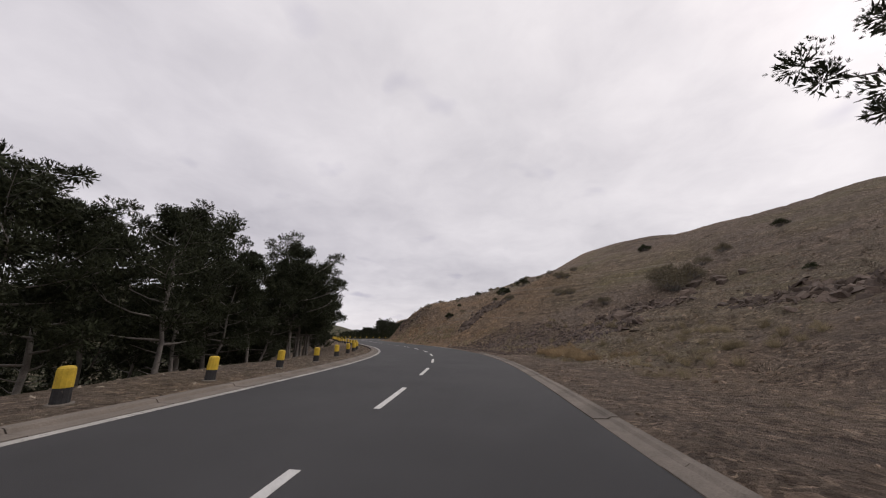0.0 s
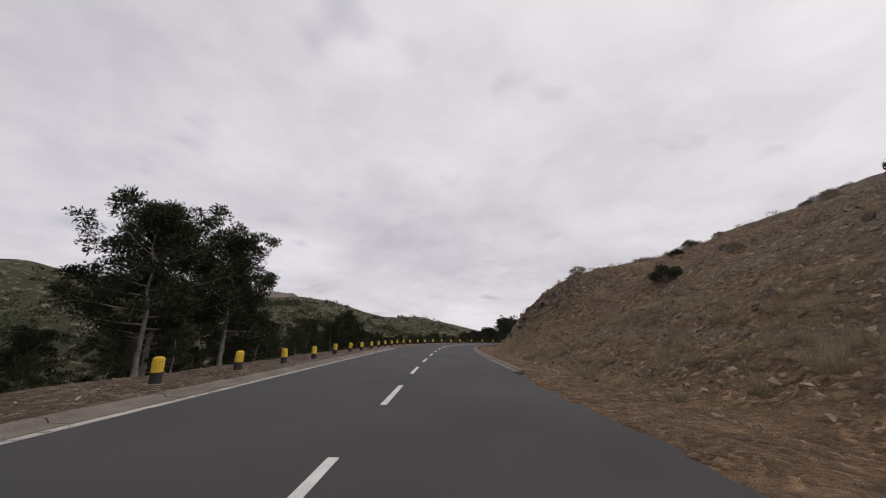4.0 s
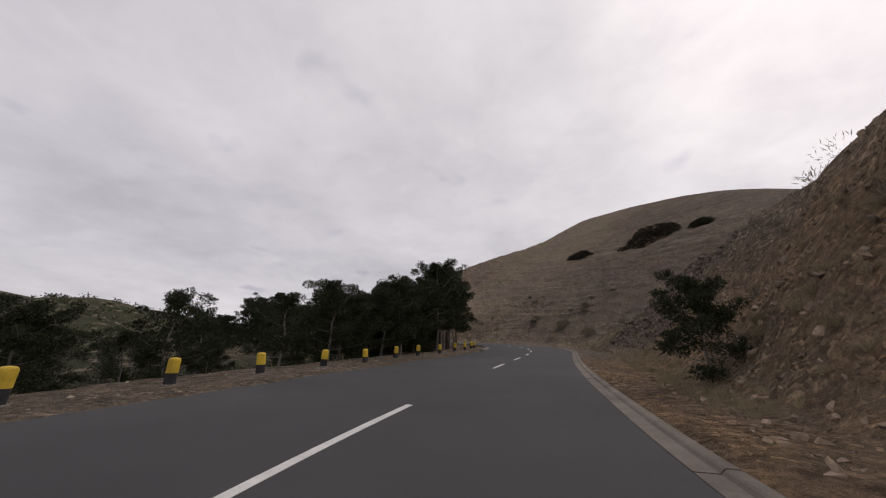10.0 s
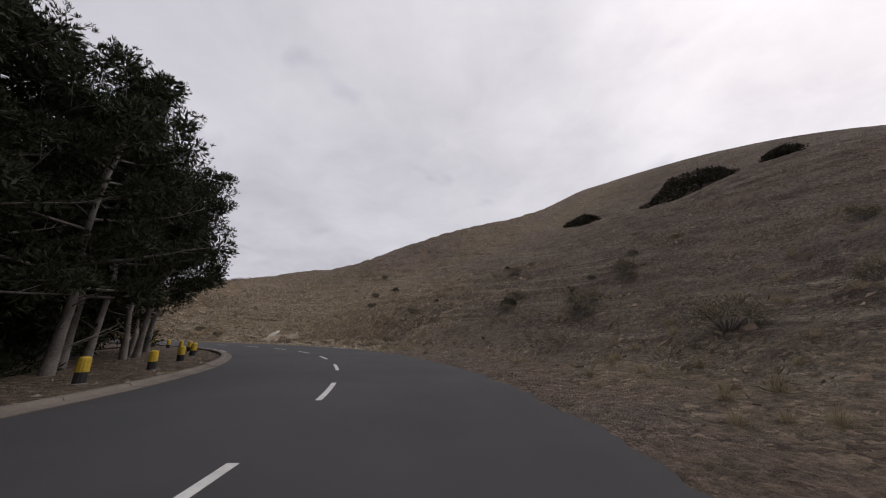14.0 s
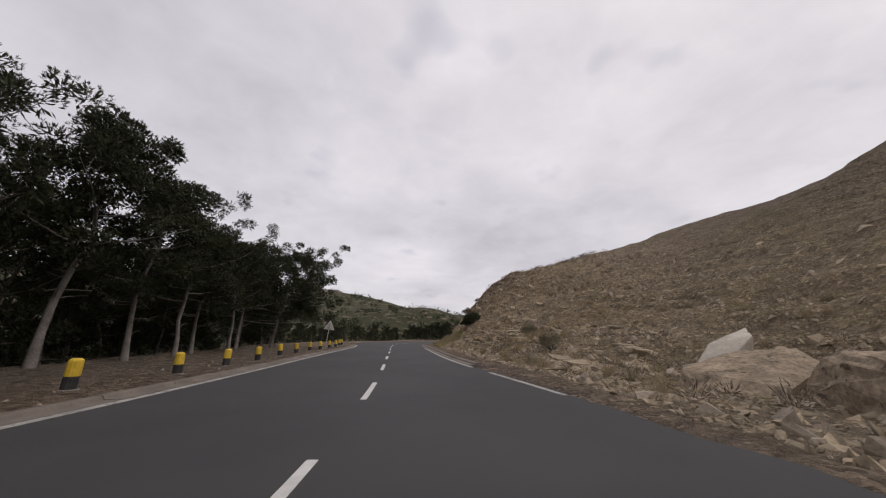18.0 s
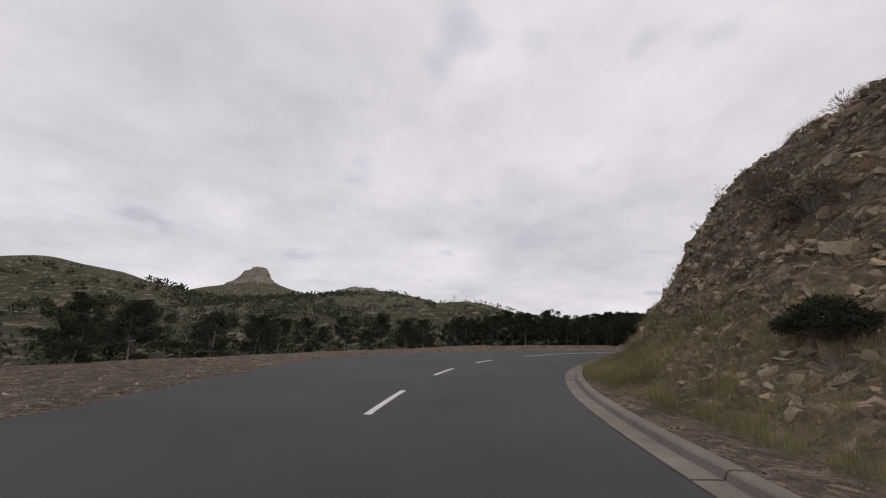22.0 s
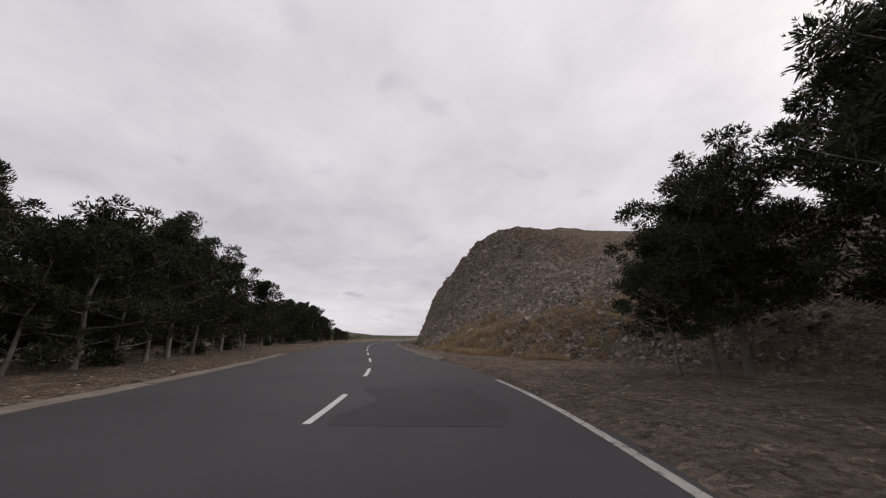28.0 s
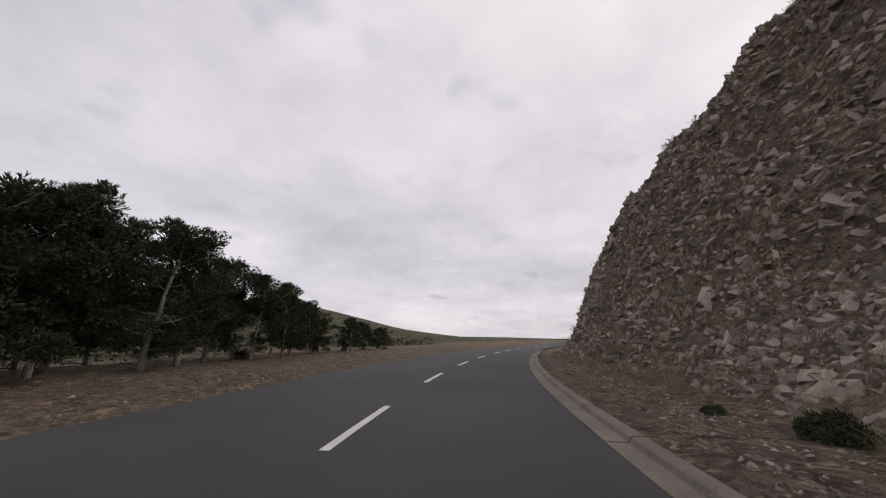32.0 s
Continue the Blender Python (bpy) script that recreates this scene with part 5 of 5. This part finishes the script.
DARK_STONE = "dark purple-brown boulder on the dry slope"
for i, (s, u, size, turn, mat, label) in enumerate([
        (225.6, 10.3, (2.4, 1.5, 0.6), 20, MAT_BOULDER, "large flat pale slab fallen at the foot of the slope"), (222.6, 10.2, (1.7, 1.4, 1.1), 70, MAT_BOULDER, "large cracked yellowish boulder beside the road"),
        (227.6, 11.4, (2.0, 0.6, 0.5), 0, MAT_WHITEROCK, "long white limestone block on the slope"), (219, 8.0, (0.7, 0.6, 0.4), 10, MAT_BOULDER, "pale boulder among smaller stones"),
        (217, 8.4, (0.6, 0.5, 0.4), 40, MAT_BOULDER, "pale boulder among smaller stones"), (214, 8.2, (0.55, 0.4, 0.3), 80, MAT_BOULDER, "pale boulder among smaller stones"),
        (230, 8.8, (0.6, 0.45, 0.3), 15, MAT_BOULDER, "pale boulder among smaller stones"), (221.2, 13.3, (0.9, 0.5, 0.25), 0, MAT_BOULDER, "tilted pale slab on the slope"),
        (217.5, 14.8, (0.9, 0.7, 0.25), 30, MAT_BOULDER, "tilted pale slab on the slope"), (217, 11.5, (0.8, 0.6, 0.4), 30, MAT_BOULDER, "pale boulder among smaller stones"),
        (99, 6.2, (0.17, 0.13, 0.1), 0, MAT_PALEROCK, "small pale stone at the foot of the slope"), (71.5, 6.3, (0.24, 0.2, 0.2), 0, MAT_PALEROCK, "small pale stone at the foot of the slope"),
        (53.4, 19.6, (0.75, 0.5, 0.5), 10, MAT_DARKROCK, DARK_STONE), (54.1, 20.4, (0.55, 0.45, 0.4), 60, MAT_DARKROCK, DARK_STONE), (54.6, 21.6, (0.9, 0.6, 0.55), 30, MAT_DARKROCK, DARK_STONE), (53.4, 22.4, (0.7, 0.55, 0.45), 80, MAT_DARKROCK, DARK_STONE),
        (52.6, 21.4, (0.5, 0.4, 0.35), 20, MAT_DARKROCK, DARK_STONE), (52.4, 23.0, (0.6, 0.4, 0.3), 45, MAT_DARKROCK, DARK_STONE), (54.0, 14.6, (0.95, 0.5, 0.4), 0, MAT_DARKROCK, DARK_STONE)]):
    size = tuple(0.78 * k for k in size)
    ob = make_boulder(100 + i, size, mat, label)
    x, y = at_road(s, u)
    ob.matrix_basis = pose(float(x), float(y), float(ground_z(x, y)) + size[2] * 0.25 + (0.12 if mat is MAT_WHITEROCK else 0), 8, -40 if mat is MAT_WHITEROCK else 0 if size[2] < 0.2 else -12, turn + float(np.degrees(np.interp(s, ROAD_S, turn_at))))


# ---- grass ----
def bent_blades(a, b, mid, tip, side):
    n, off = len(a), np.c_[side * 0.8, np.zeros(len(a))]
    v = np.stack([a, b, mid - off, mid + off, tip], 1).reshape(-1, 3)
    f = np.array([[0, 1, 3], [0, 3, 2], [2, 3, 4]])
    return v, (np.arange(n)[:, None, None] * 5 + f).reshape(-1, 3)


def tuft_shapes(seed, count, blades, spread_r, lean):
    g = np.random.default_rng(seed)
    shapes = []
    for i in range(count):
        root = g.normal(size=(blades, 2)) * spread_r * 0.45
        way = root * 0.9 / max(spread_r, 1e-3) * lean + g.normal(size=(blades, 2)) * lean * 0.6
        high = g.uniform(0.45, 1.0, blades)
        side = g.normal(size=(blades, 2))
        side *= 0.0055 / np.linalg.norm(side, axis=1, keepdims=True)
        a, b = np.c_[root - side, np.zeros(blades)], np.c_[root + side, np.zeros(blades)]
        mid = np.c_[root + way * 0.46, high * 0.64]
        tip = np.c_[root + way, high]
        shapes.append(bent_blades(a, b, mid, tip, side))
    return shapes


tall, short = tuft_shapes(1, 8, 58, 0.5, 0.24), tuft_shapes(2, 8, 26, 0.6, 0.32)
for name, shapes, n, s0, s1, u0, u1, lo, hi, mat, label in (
        ("dry_grass_verge", tall, 800, 76, 114, -0.6, 4.5, 0.12, 0.42, MAT_STRAW, "tall dry grass at the foot of the cut"), ("dry_grass_bend", tall, 1500, 112, 176, -0.6, 2.8, 0.1, 0.34, MAT_STRAW, "dry grass along the inside of the bend"),
        ("dry_grass_start", tall, 800, 40, 84, -0.5, 5, 0.12, 0.4, MAT_STRAW, "patches of dry grass beside the road"), ("green_grass_spur", tall, 2400, 255, 288, -0.5, 2.6, 0.16, 0.42, MAT_GREENGRASS, "long yellow-green grass under the rocky spur"),
        ("dry_grass_spur", tall, 700, 284, 302, -0.4, 3.5, 0.25, 0.5, MAT_STRAW, "dry grass under the rocky spur"), ("straw_cliff", tall, 1700, 341, 357, -0.9, 4.0, 0.2, 0.5, MAT_TAWNY, "band of straw-coloured grass below the cliff"),
        ("cliff_foot_grass", tall, 300, 362, 396, -0.3, 3.5, 0.2, 0.5, MAT_STRAW, "thin dry grass among the fallen stones"), ("hill_grass", short, 9000, 34, 208, -0.5, 34, 0.08, 0.3, MAT_STRAW, "short dry grass over the hillside"),
        ("slope_grass", short, 8500, 200, 300, 0, 20, 0.12, 0.4, MAT_STRAW, "dry grass between the stones")):
    x, y = band(n * 3, s0, s1, u0, u1, 1.0)
    thick_in = fractal(x, y, 2.4, 3, 88) + gen.normal(size=len(x)) * (1.5 if name in ("green_grass_spur", "straw_cliff") else 0.18)
    keep = np.argsort(-thick_in)[:int(n * 0.75)]
    scatter(name, shapes, x[keep], y[keep], sizes(len(keep), lo, hi, 1.6), mat, label, "grass", gen, 0.03, 0.1, True)


# rounded tussocks of fine dry grass
def tussock_shapes(seed, count, blades):
    g = np.random.default_rng(seed)
    shapes = []
    for i in range(count):
        a, q = g.uniform(0, 2 * math.pi, blades), np.sqrt(g.uniform(0, 1, blades))
        root = np.c_[np.cos(a), np.sin(a)] * (q * 0.22)[:, None]
        way = np.c_[np.cos(a), np.sin(a)] * (q * 0.4)[:, None] + g.normal(size=(blades, 2)) * 0.26
        high = (0.9 - 0.45 * q * q) * g.uniform(0.35, 1.05, blades)
        side = g.normal(size=(blades, 2))
        side *= 0.0055 / np.linalg.norm(side, axis=1, keepdims=True)
        mid = np.c_[root + way * 0.45, high * 0.68]
        shapes.append(bent_blades(np.c_[root - side, np.zeros(blades) - 0.05], np.c_[root + side, np.zeros(blades) - 0.05], mid, np.c_[root + way, high], side))
    return shapes


tussock = tussock_shapes(7, 8, 190)
for name, n, s0, s1, u0, u1, lo, hi, mat, label in (
        ("tussocks_start", 90, 42, 62, 1.0, 7, 0.3, 0.7, MAT_STRAW, "rounded tussocks of dry grass on the slope"), ("tussock_mound", 110, 48, 54, 0.2, 3.0, 0.35, 0.7, MAT_TAWNY, "mound of pale tawny grass beside the road"), ("tussocks_cut", 240, 76, 118, -0.4, 5, 0.22, 0.6, MAT_STRAW, "rounded tussocks of dry grass below the cut"),
        ("tussocks_bend", 260, 116, 178, -0.3, 3.4, 0.2, 0.5, MAT_STRAW, "rounded tussocks of dry grass inside the bend"), ("tussocks_bowl", 420, 168, 212, -0.2, 30, 0.22, 0.6, MAT_STRAW, "tussocks of straw-coloured grass on the open hillside"),
        ("tussocks_slope", 360, 206, 262, 0.2, 16, 0.3, 0.75, MAT_STRAW, "dry tussocks between the fallen stones"), ("tussocks_spur_dry", 130, 280, 303, -0.4, 1.8, 0.35, 0.7, MAT_STRAW, "dry tussocks at the foot of the rocky spur"), ("tussocks_spur", 300, 254, 284, -0.4, 2.8, 0.28, 0.6, MAT_GREENGRASS, "yellow-green tussocks under the rocky spur"),
        ("tussocks_ledges", 260, 238, 272, 1.5, 14, 0.25, 0.6, MAT_TAWNY, "low dry brown tufts between the stone ledges"), ("tussocks_cliff", 420, 339, 357, -0.9, 4.6, 0.35, 0.75, MAT_TAWNY, "rounded tawny tussocks below the cliff"), ("tussocks_foot", 90, 360, 394, -0.3, 3.5, 0.3, 0.6, MAT_STRAW, "scattered small tussocks at the cliff foot")):
    x, y = band(n * 2, s0, s1, u0, u1, 1.1)
    keep = np.argsort(-fractal(x, y, 4.0, 2, 93) - gen.normal(size=len(x)) * 0.3)[:n]
    scatter(name, tussock, x[keep], y[keep], sizes(n, lo, hi, 1.5), mat, label, "grass", gen, 0.03, 0.1, True)


def dry_scrub(name, n, s0, s1, u0, u1, lo, hi, label):
    """Rounded clumps of thin dry twigs."""
    x, y = band(n, s0, s1, u0, u1, 1.1)
    size = sizes(n, lo, hi, 1.6)
    v, f = tufts(gen, np.c_[x, y, ground_z(x, y) + size * 0.25], size * 0.6, 80, 0.22, 0.011, 0.8)
    tagged(new(name, mesh_of(name, v, f, MAT_TWIG)), label, "scrub", kind="stuff")


dry_scrub("bowl_scrub", 560, 150, 218, 1, 55, 0.45, 1.5, "grey-brown dry scrub on the hillside")
dry_scrub("slope_scrub", 420, 40, 172, 1.5, 26, 0.25, 0.7, "grey-brown dry scrub on the slope")
dry_scrub("spur_scrub", 620, 203, 300, 0.5, 24, 0.3, 0.9, "brown dry scrub between the rocks")
dry_scrub("cliff_scrub", 200, 334, 392, 0, 10, 0.3, 0.85, "brown dry scrub on the cliff foot")
n = 1600
s = gen.uniform(385, 520, n)
p = at_road(s, np.where(gen.uniform(0, 1, n) < 0.5, 1, -1) * (5 + 60 * gen.uniform(0, 1, n)**1.5))
scatter("plain_grass", short, p[:, 0], p[:, 1], sizes(n, 0.2, 0.6), MAT_STRAW, "yellow dry grass on the flat land ahead", "grass", gen, 0.03, 0.1, True)


# ---- scrub over the valley ----
def thicket_field(name, n, u0, u1, lo, hi, cards, leaf, label, mat, s0=30, s1=420):
    s = gen.uniform(s0, s1, n)
    u = -(u0 + (u1 - u0) * gen.uniform(0, 1, n)**1.3)
    p = at_road(s, u)
    ss, uu = from_road(p[:, 0], p[:, 1])
    p = p[(np.abs(uu) > u0 * 0.95) & (ground_z(p[:, 0], p[:, 1]) < 42)]
    size = sizes(len(p), lo, hi, 1.4)
    z = ground_z(p[:, 0], p[:, 1])
    v, f = tufts(gen, np.c_[p, z + size * 0.3], size * 0.75, cards, leaf[0], leaf[1], 0.5)
    tagged(new(name, mesh_of(name, v, f, mat)), label, "shrubs", kind="stuff")


thicket_field("valley_shrubs", 900, 19, 75, 0.8, 2.2, 60, (0.36, 0.09), "dark green shrubs scattered over the valley side", MAT_BUSH)
thicket_field("far_shrubs", 1500, 70, 300, 1.6, 4.0, 34, (1.0, 0.28), "dark shrubs covering the far valley side", MAT_BUSH)
thicket_field("distant_scrub", 1400, 260, 700, 3.0, 6.5, 22, (2.2, 0.7), "dark scrub on the distant hills", MAT_BUSH)
